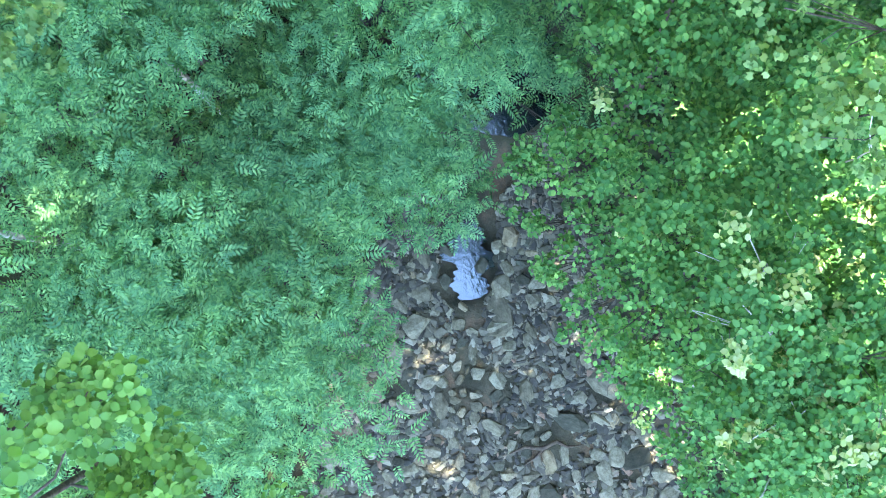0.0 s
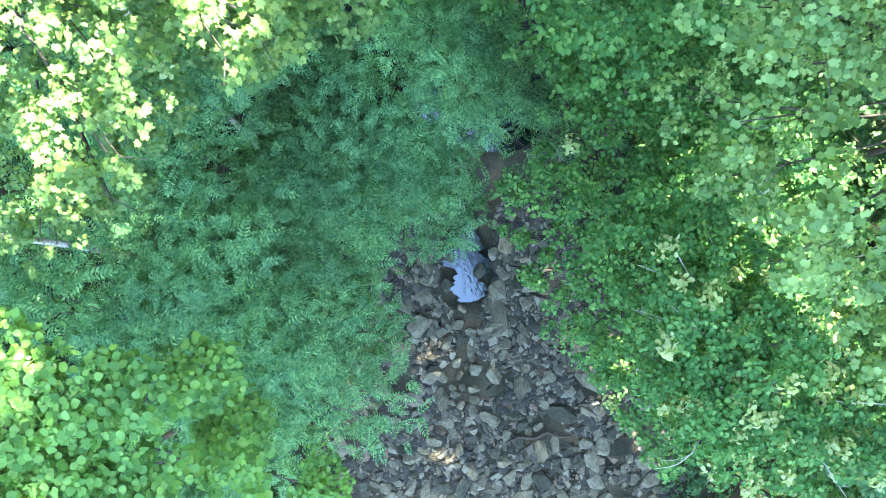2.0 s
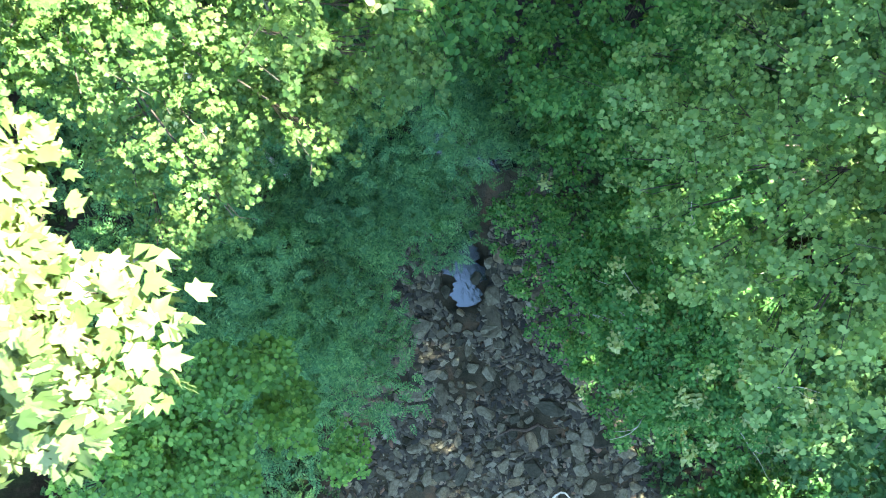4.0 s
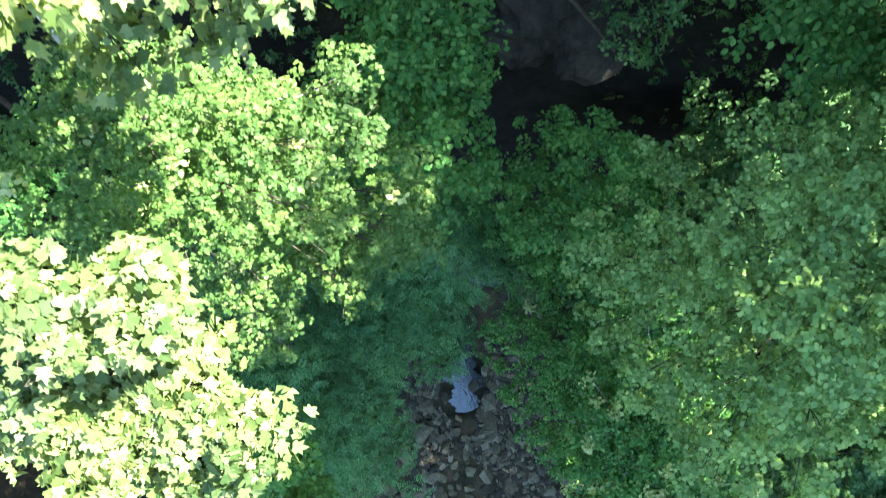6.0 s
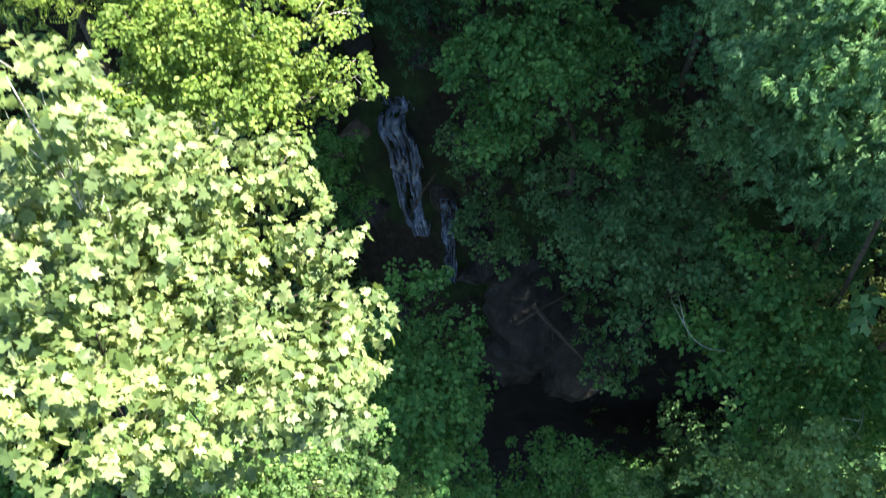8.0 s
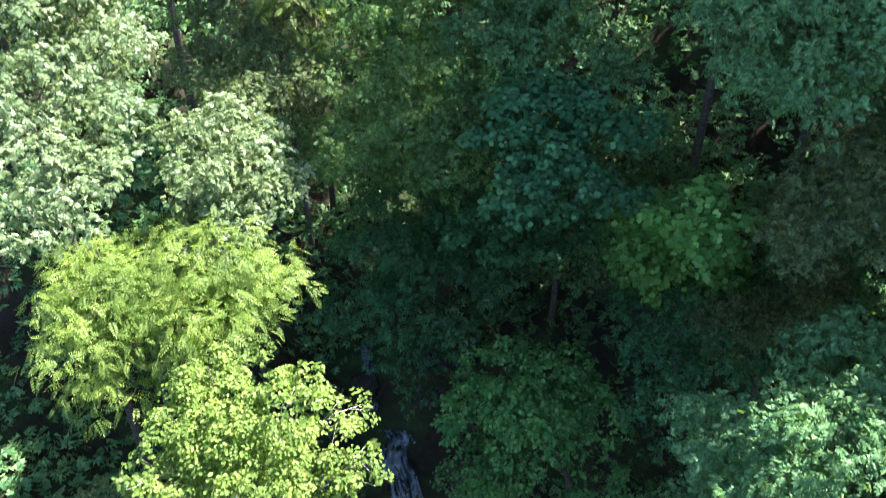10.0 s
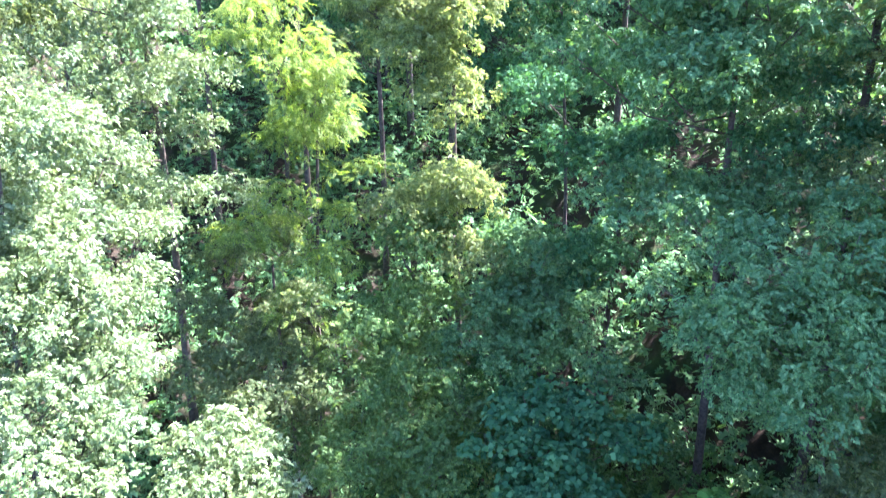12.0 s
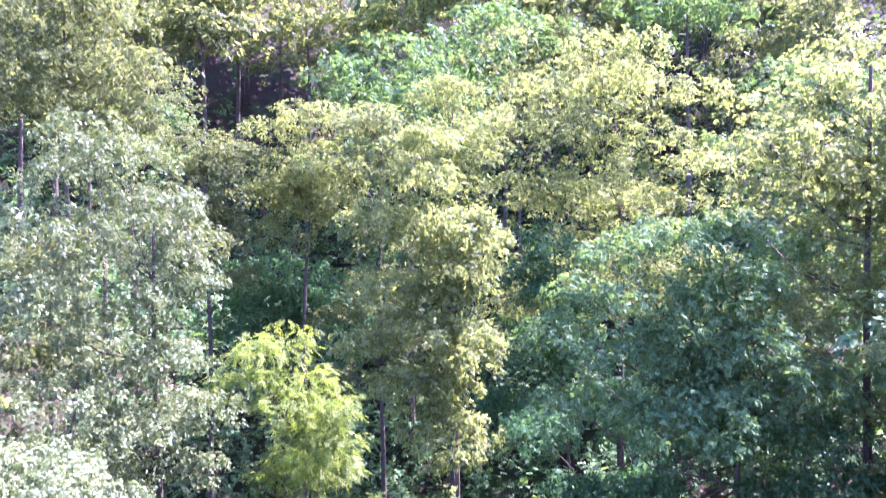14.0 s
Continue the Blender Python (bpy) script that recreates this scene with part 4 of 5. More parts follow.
tree("woodland_tree", (2.8, 21.2), (2.4, 20.2, 34.4), (1.6, 1.4, 3), "oak", "fine", 0.155, 13224, "shaded dark green woodland tree", 29, 8, lobes=[((1.7, 20.0, 37.1), 0.70), ((2.5, 19.3, 36.8), 0.75), ((1.4, 19.0, 36.0), 0.75), ((2.7, 18.2, 35.8), 0.80), ((1.9, 17.9, 35.0), 0.80), ((3.4, 18.7, 36.1), 0.61), ((3.6, 17.6, 35.2), 0.60), ((4.1, 17.2, 34.8), 0.53), ((0.8, 18.5, 35.0), 0.68)])
tree("oak", (8.0, 14.0), (6.6, 13.2, 37.2), (2, 1.6, 3.2), "oak", "fine", 0.135, 17000, "shaded grey-green oak with bare twigs", 30, 10, bare=1, lobes=[((4.3, 14.4, 39.8), 0.46), ((3.8, 13.1, 38.9), 0.39), ((4.7, 13.6, 39.3), 0.65), ((5.2, 13.5, 39.7), 0.55), ((4.6, 12.1, 38.9), 0.69), ((4.2, 12.2, 38.5), 0.51), ((5.5, 12.3, 39.4), 0.70), ((5.2, 11.4, 38.6), 0.67), ((5.8, 11.5, 39.1), 0.68), ((4.6, 11.5, 38.0), 0.50), ((5.5, 10.8, 38.0), 0.67), ((6.1, 10.8, 38.6), 0.67), ((6.5, 12.5, 39.8), 0.63)])
tree("slim_tree", (4.2, 27.2), (3.4, 26.4, 42.6), (2.2, 2.0, 3.4), "teal", "fine", 0.155, 14000, "tall tree with a bare slim trunk and leaves darkened as in shade", 31, 20, trunk=0.12)
# more oaks added out of view to keep sun off the right-hand trees
tree("hillside_oak", (12.6, 11.4), (10.9, 11.6, 41.0), (2.4, 2.4, 3.8), "oak", "spray", 0.40, 3600, "tall oak added out of view on the slope to block the sun", 83, 20, trunk=0.24, twigs=1)
tree("hillside_oak", (13.4, 9.0), (12.3, 9.2, 35.6), (3.0, 2.8, 4.2), "oak", "spray", 0.40, 3600, "tall oak added out of view on the slope to block the sun", 84, 20, trunk=0.24, twigs=1)
tree("hillside_oak", (12.2, 14.6), (11.6, 14.2, 36.6), (2.6, 2.6, 4.0), "oak", "spray", 0.46, 4600, "tall oak added out of view on the slope to block the sun", 110, 26, trunk=0.24, twigs=1, core=0.3)
tree("hillside_oak", (12.4, 18.6), (11.8, 18.0, 38.2), (2.8, 2.6, 4.0), "oak", "spray", 0.46, 4600, "tall oak added out of view on the slope to block the sun", 111, 26, trunk=0.24, twigs=1, core=0.3)
tree("hillside_oak", (12.4, 15.4), (11.5, 14.6, 45.6), (2.4, 2.4, 4.0), "oak", "spray", 0.46, 4600, "tall oak added out of view on the slope to block the sun", 114, 26, trunk=0.24, twigs=1, core=0.3)
# sparse crown added so that less sun reaches the lower maple
tree("hillside_oak", (12.8, 8.2), (10.0, 7.7, 44.6), (1.8, 1.8, 1.9), "oak", "spray", 0.40, 170, "open oak crown added out of view to thin the sunlight on the maple", 117, 14, trunk=0.22, twigs=1, core=0)
# low tree added to keep sun flecks off the rock slab
tree("understorey_tree", (12.2, 14.4), (11.4, 14.0, 27.4), (2.6, 2.4, 2.6), "oak", "spray", 0.34, 3200, "low shaded tree added on the steep gorge side to block the sun", 118, 14)
tree("hillside_oak", (10.6, 8.0), (9.8, 8.4, 33.0), (2.0, 2.0, 3.4), "oak", "spray", 0.42, 4000, "tall oak added out of view on the slope to block the sun", 113, 22, trunk=0.22, twigs=1, core=0.3)
# added to keep the sun off the ground beside the falls
tree("dark_woodland_tree", (2.4, 22.8), (1.6, 21.5, 30.4), (2.2, 1.8, 3.2), "teal", "fine", 0.155, 11000, "dark shaded tree added above the falls to block the sun", 85, 16)
tree("oak", (6.6, 18.4), (5.9, 17.4, 42.2), (2.4, 1.8, 3.6), "oak", "fine", 0.155, 19837, "woodland oak with sunlit top leaves", 32, 12, trunk=0.22, lobes=[((3.6, 18.5, 45.1), 0.55), ((4.1, 17.9, 45.5), 0.66), ((4.9, 17.0, 45.4), 0.63), ((5.2, 16.7, 45.0), 0.51), ((4.1, 16.9, 44.3), 0.73), ((3.0, 18.1, 44.4), 0.66), ((2.3, 18.1, 43.5), 0.66), ((3.5, 16.9, 43.2), 0.85), ((4.9, 16.7, 43.7), 0.85), ((6.1, 16.7, 44.8), 0.52), ((5.9, 16.2, 43.5), 0.73), ((2.6, 17.4, 42.2), 0.76), ((4.0, 16.4, 42.0), 0.84), ((5.4, 16.0, 42.3), 0.84), ((6.5, 15.8, 42.9), 0.62)])
tree("hickory", (10.4, 15.6), (9.4, 14.4, 41.4), (2.5, 2.2, 4.6), "birch", "fine", 0.155, 15868, "tall hickory with sunlit yellow-green leaves", 33, 22, trunk=0.22)
tree("oak", (11.4, 26.4), (10.8, 25.2, 44.6), (3.2, 2.8, 6.0), "oak", "fine", 0.165, 22000, "broad half-shaded woodland oak", 34, 30, trunk=0.25)
tree("oak", (6.6, 31.4), (6.1, 30.2, 46.4), (3.4, 2.8, 5), "birch", "fine", 0.145, 38000, "broad sunlit oak crown with forked limbs", 35, 18, trunk=0.25, lobes=[((2.2, 28.5, 48.9), 1.21), ((3.6, 28.3, 50.0), 1.39), ((5.0, 27.8, 51.2), 1.21), ((4.9, 27.2, 48.9), 1.34), ((6.7, 27.8, 50.1), 1.39), ((8.1, 27.2, 49.8), 1.02), ((7.0, 26.8, 48.0), 1.34), ((3.2, 28.0, 47.3), 1.19), ((5.3, 27.2, 47.1), 1.17), ((8.7, 27.1, 48.0), 0.84), ((6.3, 27.8, 51.5), 0.95), ((2.2, 28.5, 47.0), 1.02), ((7.4, 27.1, 46.4), 1.00)])
tree("ash", (-8.2, 24.2), (-7.6, 22.6, 41.6), (2.2, 1.8, 5.4), "silver", "fine", 0.130, 38000, "tall ash with glossy pale leaves in the sun", 36, 16, trunk=0.24, flat=0.6, lobes=[((-10.0, 22.8, 46.9), 1.43), ((-8.5, 23.1, 47.4), 1.12), ((-10.6, 22.0, 45.6), 1.40), ((-8.1, 22.9, 45.9), 1.25), ((-7.1, 23.0, 44.7), 0.94), ((-6.6, 22.9, 44.2), 0.62), ((-9.1, 22.6, 44.5), 1.40), ((-7.7, 22.8, 43.7), 1.09), ((-10.1, 21.5, 43.6), 1.37), ((-8.6, 22.0, 42.7), 1.37), ((-7.2, 22.1, 42.2), 0.92), ((-9.5, 20.8, 41.4), 1.34), ((-8.0, 21.1, 40.5), 1.20), ((-9.6, 19.8, 40.1), 1.17), ((-9.6, 22.7, 48.0), 1.12)])
tree("woodland_tree", (-12.4, 26.4), (-11.6, 25.6, 41.0), (2.5, 2.2, 5.4), "wood", "fine", 0.165, 16000, "slim green woodland tree beside the ash", 99, 28)
tree("woodland_tree", (4.8, 22.8), (4.6, 19.6, 38.8), (1.6, 1.4, 3), "teal", "fine", 0.155, 15000, "shaded dark green woodland tree on the slope", 105, 8, lobes=[((2.3, 20.0, 40.9), 0.73), ((3.7, 18.9, 41.8), 0.76), ((5.2, 18.3, 40.9), 0.69), ((4.5, 18.7, 39.9), 0.58), ((6.1, 17.7, 41.6), 0.80), ((7.4, 17.2, 41.5), 0.80), ((8.2, 16.6, 40.6), 0.80), ((6.8, 17.1, 40.3), 0.68), ((5.3, 17.6, 42.6), 0.78), ((3.0, 19.5, 39.7), 0.60)])
tree("hickory", (-13.6, 31.2), (-13.3, 30.0, 49.2), (3.7, 3.2, 5.6), "wood", "fine", 0.17, 30000, "tall dense green hickory at the wood's edge", 37, 20, trunk=0.26, lobes=[((-13.6, 28.4, 52.2), 1.85), ((-11.6, 29.1, 52.4), 1.65), ((-10.8, 29.4, 51.1), 1.24), ((-12.6, 28.6, 50.6), 1.82), ((-10.0, 29.8, 49.8), 1.03), ((-11.3, 29.1, 49.1), 1.42), ((-13.8, 28.1, 49.6), 1.62), ((-12.2, 29.1, 53.3), 1.46)])
tree("oak", (-6.0, 36.4), (-5.6, 35.4, 46.6), (2.6, 2.4, 3), "birch", "fine", 0.145, 20000, "rounded sunlit oak crown", 38, 12, trunk=0.25, lobes=[((-7.0, 34.8, 49.5), 1.16), ((-5.5, 35.2, 50.0), 1.39), ((-4.1, 35.2, 49.8), 1.05), ((-6.1, 34.8, 48.1), 1.49), ((-4.3, 35.0, 47.7), 1.26), ((-7.0, 34.6, 47.0), 1.26), ((-5.2, 34.9, 46.3), 1.26), ((-6.5, 34.5, 45.2), 1.03)])
# dark leaves added where only deep shade lies under the crowns
tree("shaded_tree", (-7.4, 39.4), (-7.0, 38.6, 40.6), (4.2, 2.4, 4.6), "teal", "fine", 0.20, 14000, "dark-leaved tree added to fill the shaded gap under the oak crowns", 86, 26, trunk=0.2)
tree("oak", (-9.4, 34.0), (-9.1, 33.2, 45.6), (2, 2, 3), "wood", "fine", 0.145, 16000, "small rounded oak crown with a sunlit top", 80, 10, trunk=0.22, lobes=[((-9.8, 33.2, 48.9), 1.24), ((-8.7, 33.2, 47.6), 1.33), ((-10.0, 33.2, 46.3), 1.13), ((-8.1, 33.6, 48.5), 1.02), ((-8.8, 33.6, 45.4), 1.24), ((-7.9, 33.5, 43.8), 0.79)])
tree("oak", (0.4, 37.6), (0.4, 36.6, 47.4), (2.5, 2.2, 4.6), "birch", "fine", 0.145, 13000, "small rounded light green oak crown", 81, 12, trunk=0.22, lobes=[((-2.6, 37.3, 50.4), 1.11), ((-0.6, 37.5, 50.8), 1.35), ((0.9, 37.3, 51.2), 1.11), ((2.1, 37.4, 50.3), 1.11), ((-1.6, 37.3, 48.8), 1.45), ((1.1, 37.2, 49.0), 1.45)])
tree("oak", (-2.4, 33.8), (-2.5, 33.0, 44.6), (2.4, 2.2, 5.6), "wood", "fine", 0.17, 15000, "narrow oak crown with a sunlit top", 82, 26, trunk=0.22)
tree("oak", (9.6, 19.0), (9.0, 18.2, 46.6), (2.6, 2.2, 3.6), "birch", "fine", 0.145, 12000, "tall woodland oak with a sunlit crown", 57, 10, trunk=0.24, lobes=[((7.0, 20.7, 47.2), 0.64), ((7.7, 20.0, 48.3), 0.91), ((8.4, 19.6, 49.2), 0.91), ((9.1, 19.1, 49.8), 0.91), ((8.8, 19.0, 48.1), 1.02), ((7.9, 19.5, 46.9), 1.02), ((9.2, 18.4, 46.9), 1.00), ((8.6, 19.2, 45.9), 0.88), ((7.4, 20.7, 46.0), 0.79)])
tree("hickory", (12.2, 19.6), (11.3, 18.6, 45.6), (3.2, 2.6, 5.4), "birch", "fine", 0.18, 16000, "tall sunlit yellow-green hickory", 56, 26, trunk=0.25)
tree("oak", (15.0, 21.0), (14.2, 19.6, 44.6), (3.8, 3.0, 6.0), "oak", "fine", 0.16, 22000, "broad woodland oak with sunlit top", 39, 28, trunk=0.25)


# ---- the wood all around ----
def forest():
    near, far = [], []
    for k, (lv, lab) in enumerate((("wood", "broad green woodland tree in a closed wood"), ("oak", "dark green woodland oak in a closed wood"), ("birch", "yellow-green woodland tree in a closed wood"))):
        x = 200 + 20 * k
        near.append(tree("woodland_tree", (x, -300), (x, -300, gz(x, -300) + 11.0), (4.5, 4.5, 5.2), lv, "fine", 0.28, 3800, lab, 60 + k, 26, trunk=0.24, group="trees of the wood", limbs=4, twigs=0, core=0.12, spread=0.27))
        far.append(tree("woodland_tree", (x, -340), (x, -340, gz(x, -340) + 11.0), (4.6, 4.6, 5.4), lv, "fine", 0.42, 2100, lab, 70 + k, 22, trunk=0.24, group="trees of the wood", limbs=3, twigs=0, core=0.1, spread=0.27))
    rng = np.random.RandomState(5)
    spots = []

    def put(x, y, s, kinds, gap=2.2):
        for a, b, c in spots:
            if (x - a) ** 2 + (y - b) ** 2 < (gap * (s + c)) ** 2:
                return
        spots.append((x, y, s))
        m = pose(x, y, gz(x, y) - 0.2, 0, 0, rng.uniform(0, 360)) @ Matrix.Diagonal((s, s, s * rng.uniform(0.9, 1.15), 1))
        copy_thing(kinds[rng.randint(3)], m)

    # the last five stand out of view, added to block the sun
    for x, y, s in ((13, 3, 1.0), (13.5, 9.5, 1.1), (14, -3.5, 1.0), (11.5, -9, 1.0), (-12.5, 2, 1.0), (-12, 8.5, 1.0), (-15.5, 16, 1.1), (-12, -6, 0.9), (17, 14, 1.2), (-20, 27, 1.2), (20, 27, 1.2), (18, -1, 1.3), (18.5, 4.5, 1.3), (17.5, -6, 1.2), (22, 2, 1.3), (21.5, 8.5, 1.3)):
        put(x, y, s, near)
    for _ in range(700):      # the slope behind the first row
        y = rng.uniform(43, 53)
        x = rng.uniform(-1, 1) * (0.54 * y + 3)
        if -0.34 * y < x < -0.10 * y:
            continue
        put(x, y, rng.uniform(0.85, 1.3), near, 2.1)
    for _ in range(2600):      # the hill beyond
        y = rng.uniform(51, 92)
        x = rng.uniform(-1, 1) * (0.54 * y + 2)
        if y < 63 and -0.34 * y < x < -0.10 * y:
            continue
        put(x, y, rng.uniform(1.0, 1.7), far, 2.1)
    for _ in range(16):      # unseen ones on both sides and behind, which also block light
        a = rng.uniform(0, 2 * math.pi)
        r = rng.uniform(17, 34)
        x, y = r * math.cos(a), r * math.sin(a)
        if y < 12 or abs(x) > 0.62 * y + 4:
            put(x, y, rng.uniform(0.95, 1.2), far)
    for k in near + far:
        for o in (*k.children_recursive, k):
            bpy.data.objects.remove(o)


forest()


def undergrowth():
    """Shrubs, ferns and saplings that cover the slopes under the trees."""
    rng = np.random.RandomState(77)
    n = 44000
    x, y = rng.uniform(-16, 18, n), rng.uniform(-10, 44, n)
    x2 = rng.uniform(-1, 1, 18000)
    y2 = rng.uniform(38, 80, 18000)
    x, y = np.concatenate([x, x2 * (0.52 * y2 + 2)]), np.concatenate([y, y2])
    off = np.abs(x - np.interp(y, BED_Y, BED_X)) - np.interp(y, BED_Y, BED_W)
    off = np.where(y > 19.0, np.maximum(off, 3.0), off)
    keep = (off > 0.3 + 0.5 * np.sin(y * 1.3)) & ((y < 4.5) | (y > 12.0) | (off > 1.3)) & ((y > 8) | (np.abs(x) < 12))
    x, y, off = x[keep], y[keep], off[keep]
    mound = 0.5 + 0.5 * np.sin(x * 0.9 + 1.7 * np.sin(y * 0.6)) * np.cos(y * 0.8 + 0.8 * np.sin(x * 0.7))
    tall = np.where(y > 16, 5.5, 2.2) * np.minimum(1, 0.3 + off / 3)
    z = ground_height(x, y) + (0.1 + tall * mound ** 1.4) * rng.uniform(0.3, 1.0, len(x))
    n = len(x)
    pos = np.stack([x, y, z], -1)
    nrm = unit(np.array([0, -0.15, 0.9]) + rng.normal(size=(n, 3)) * 0.4)
    d = rng.normal(size=(n, 3)) - [0, 0, 0.3]
    d = unit(d - (d * nrm).sum(1, keepdims=True) * nrm)
    e = np.cross(d, nrm)
    tm, faces = PATTERN["fine"]
    s = rng.uniform(0.28, 0.55, (n, 1, 1)) * np.where(y > 44, 2.0, 1.0)[:, None, None]
    v = pos[:, None, :] + s * (tm[None, :, :1] * e[:, None, :] + tm[None, :, 1:2] * d[:, None, :] + tm[None, :, 2:] * nrm[:, None, :])
    tagged(new("undergrowth", many("undergrowth", v, faces, LEAF["oak"])), "dark green shrubs and saplings covering the slopes under the trees", "undergrowth", kind="stuff")


undergrowth()


# ---- the creek ----
def water_sheet(name, line, label, z_off=0.05):
    """A strip of water along (x, y, half-width)."""
    v, f = [], []
    for x, y, w in line:
        for s in np.linspace(-1, 1, 13):
            v.append((x + s * w * (1 + 0.22 * math.sin(6 * y + 4 * s) + 0.14 * math.sin(13 * y + 2 * s) + 0.12 * math.sin(29 * y - 3 * s)), y, float(np.interp(y, STEP_Y, STEP_Z)) + z_off))
    for i in range(len(line) - 1):
        for k in range(12):
            a = i * 13 + k
            f.append((a, a + 1, a + 14, a + 13))
    return tagged(new(name, mesh_of(name, v, f, WATER, True)), label, "water", kind="structure")


ys = np.linspace(0.3, 3.5, 40)
water_sheet("water", [(0.75 + 0.12 * (y - 0.4) + 0.18 * math.sin(y * 1.7), y, 0.72 * math.sqrt(max(0.0, 1 - ((y - 1.55) / 1.3) ** 2)) * (1 + 0.2 * math.sin(4.1 * y)) * (1.0 if y < 1.9 else 0.8) + (0.3 if y > 2.5 else 0.3 * max(0.0, (y - 1.3) / 1.2) ** 2)) for y in ys], "shallow clear creek pool mirroring the sky", -0.06)


# dark sheet added so that the shaded hole below the step reads black
def plunge_pool():
    v, f = [(1.6, 7.9, 1.36)], []
    for k in range(28):
        a = 2 * math.pi * k / 28
        v.append((1.6 + 3.0 * math.cos(a) * (1 + 0.1 * math.sin(3 * a)), 7.9 + 2.0 * math.sin(a) * (1 + 0.08 * math.cos(5 * a)), 1.36))
        f.append((0, 1 + k, 1 + (k + 1) % 28))
    tagged(new("plunge_pool", mesh_of("plunge_pool", v, f, WATER)), "dark water sheet added to blacken the shaded hole below the rock step", "water", kind="structure")


plunge_pool()


def rock_mesh(seed, flat=0.5, n=16, bevel=True):
    rng = np.random.RandomState(seed)
    bm = bmesh.new()
    for p in rng.uniform(-1, 1, (n, 3)):
        q = p / (np.abs(p) ** 3).sum() ** (1 / 3)
        q = q * rng.uniform(0.8, 1.0)
        bm.verts.new((q[0] * 0.5, q[1] * 0.5, q[2] * 0.5 * flat))
    bmesh.ops.convex_hull(bm, input=bm.verts)
    bmesh.ops.delete(bm, geom=[q for q in bm.verts if not q.link_faces], context="VERTS")
    if bevel:
        bmesh.ops.bevel(bm, geom=list(bm.edges), offset=0.006, segments=1, affect="EDGES")
    me = bpy.data.meshes.new("stone")
    bm.to_mesh(me)
    bm.free()
    return me


def stones():
    meshes = {}
    for mat in (STONE, DARK_STONE):
        for k in range(9):
            me = rock_mesh(100 + k, 0.45 + 0.04 * k, 14 + k)
            me.materials.append(mat)
            meshes.setdefault(mat.name, []).append(me)

    def stone(x, y, sx, sy, sz, turn, mat, k, label, lift=0.0):
        ob = new("stone", meshes[mat.name][k % 9])
        ob.matrix_world = pose(x, y, gz(x, y) + sz * 0.12 + lift, rng.uniform(-7, 7), rng.uniform(-7, 7), turn) @ Matrix.Diagonal((sx, sy, sz, 1))
        tagged(ob, label, "stone", "stones of the creek bed")

    rng = np.random.RandomState(9)
    taken = []
    for x, y, sx, sy, sz, turn, dark, lab in (
            (1.85, -0.1, 1.35, 2.0, 0.6, 12, 0, "large flat grey slab beside the pool"), (2.05, 0.75, 0.85, 0.95, 1.1, 5, 0, "squared grey block resting on the slab by the pool"),
            (-0.85, -0.55, 1.15, 1.0, 0.9, 20, 0, "pale grey boulder in the creek bed"), (5.6, -2.55, 1.5, 1.1, 0.8, -30, 0, "broad flat grey slab at the bank"),
            (7.0, -4.4, 0.7, 1.15, 0.6, 35, 0, "long pale flat stone lying in the creek bed"), (-4.1, -4.9, 1.5, 1.0, 0.8, -35, 0, "large flat slab half under the leaves"),
            (2.9, -2.9, 0.6, 1.15, 0.5, 5, 0, "long pale flat stone lying in the creek bed"), (4.5, -3.9, 1.5, 0.7, 0.7, -12, 1, "dark ridged slab near the driftwood"),
            (1.7, -4.1, 0.95, 0.6, 0.5, -25, 0, "pale flat stone in the gravel"), (3.6, -5.3, 0.75, 1.0, 0.6, 20, 0, "grey squared block in the gravel"), (4.2, -5.0, 0.4, 0.95, 0.5, 2, 0, "narrow upright-lying grey stone"),
            (0.15, 0.95, 0.5, 0.7, 0.5, 15, 1, "wet dark stone at the rim of the pool"), (1.35, 1.5, 0.45, 0.75, 0.5, -20, 1, "wet dark stone at the rim of the pool"), (0.2, 2.0, 0.45, 0.6, 0.5, 60, 1, "wet dark stone at the rim of the pool"), (3.1, 0.3, 0.6, 0.6, 0.6, 40, 0, "pale angular stone beside the pool"), (2.0, -0.7, 1.1, 0.7, 0.6, -10, 0, "flat grey stone below the slab")):
        stone(x, y, sx, sy, sz, turn, DARK_STONE if dark else STONE, len(taken), lab)
        taken.append((x, y, 0.42 * (sx + sy) / 1.6))
    n = 0
    for _ in range(9000):
        y = rng.uniform(-7.6, 2.6)
        x = rng.uniform(np.interp(y, [-7.6, -1, 2, 4.5], [-4.8, -3.8, -1.0, 0.2]), np.interp(y, [-7.6, -1, 2, 4.5], [8.4, 6.0, 4.4, 3.0]))
        if channel(x, y) > 0.3:
            continue
        s = rng.choice([0.28, 0.36, 0.46, 0.6, 0.75], p=[0.22, 0.30, 0.26, 0.16, 0.06]) * rng.uniform(0.85, 1.15)
        if any((x - a) ** 2 + (y - b) ** 2 < (0.40 * s + c) ** 2 for a, b, c in taken):
            continue
        el = rng.uniform(1.0, 1.8)
        dark = rng.random_sample() < 0.22
        stone(x, y, s, s * el, s * rng.uniform(0.7, 1.1), rng.uniform(0, 360), DARK_STONE if dark else STONE, rng.randint(9), "wet dark angular stone" if dark else ("pale grey angular stone" if s > 0.4 else "small grey angular stone"))
        taken.append((x, y, 0.40 * s))
        n += 1
        if n >= 300:
            break
    # the small stuff between them
    tm = []
    for k in range(6):
        me = rock_mesh(300 + k, 0.6, 9, False)
        tm.append((np.array([v.co[:] for v in me.vertices]), [tuple(p.vertices) for p in me.polygons]))
    V, F = [], []
    for _ in range(11500):
        y = rng.uniform(-8.5, 6.0)
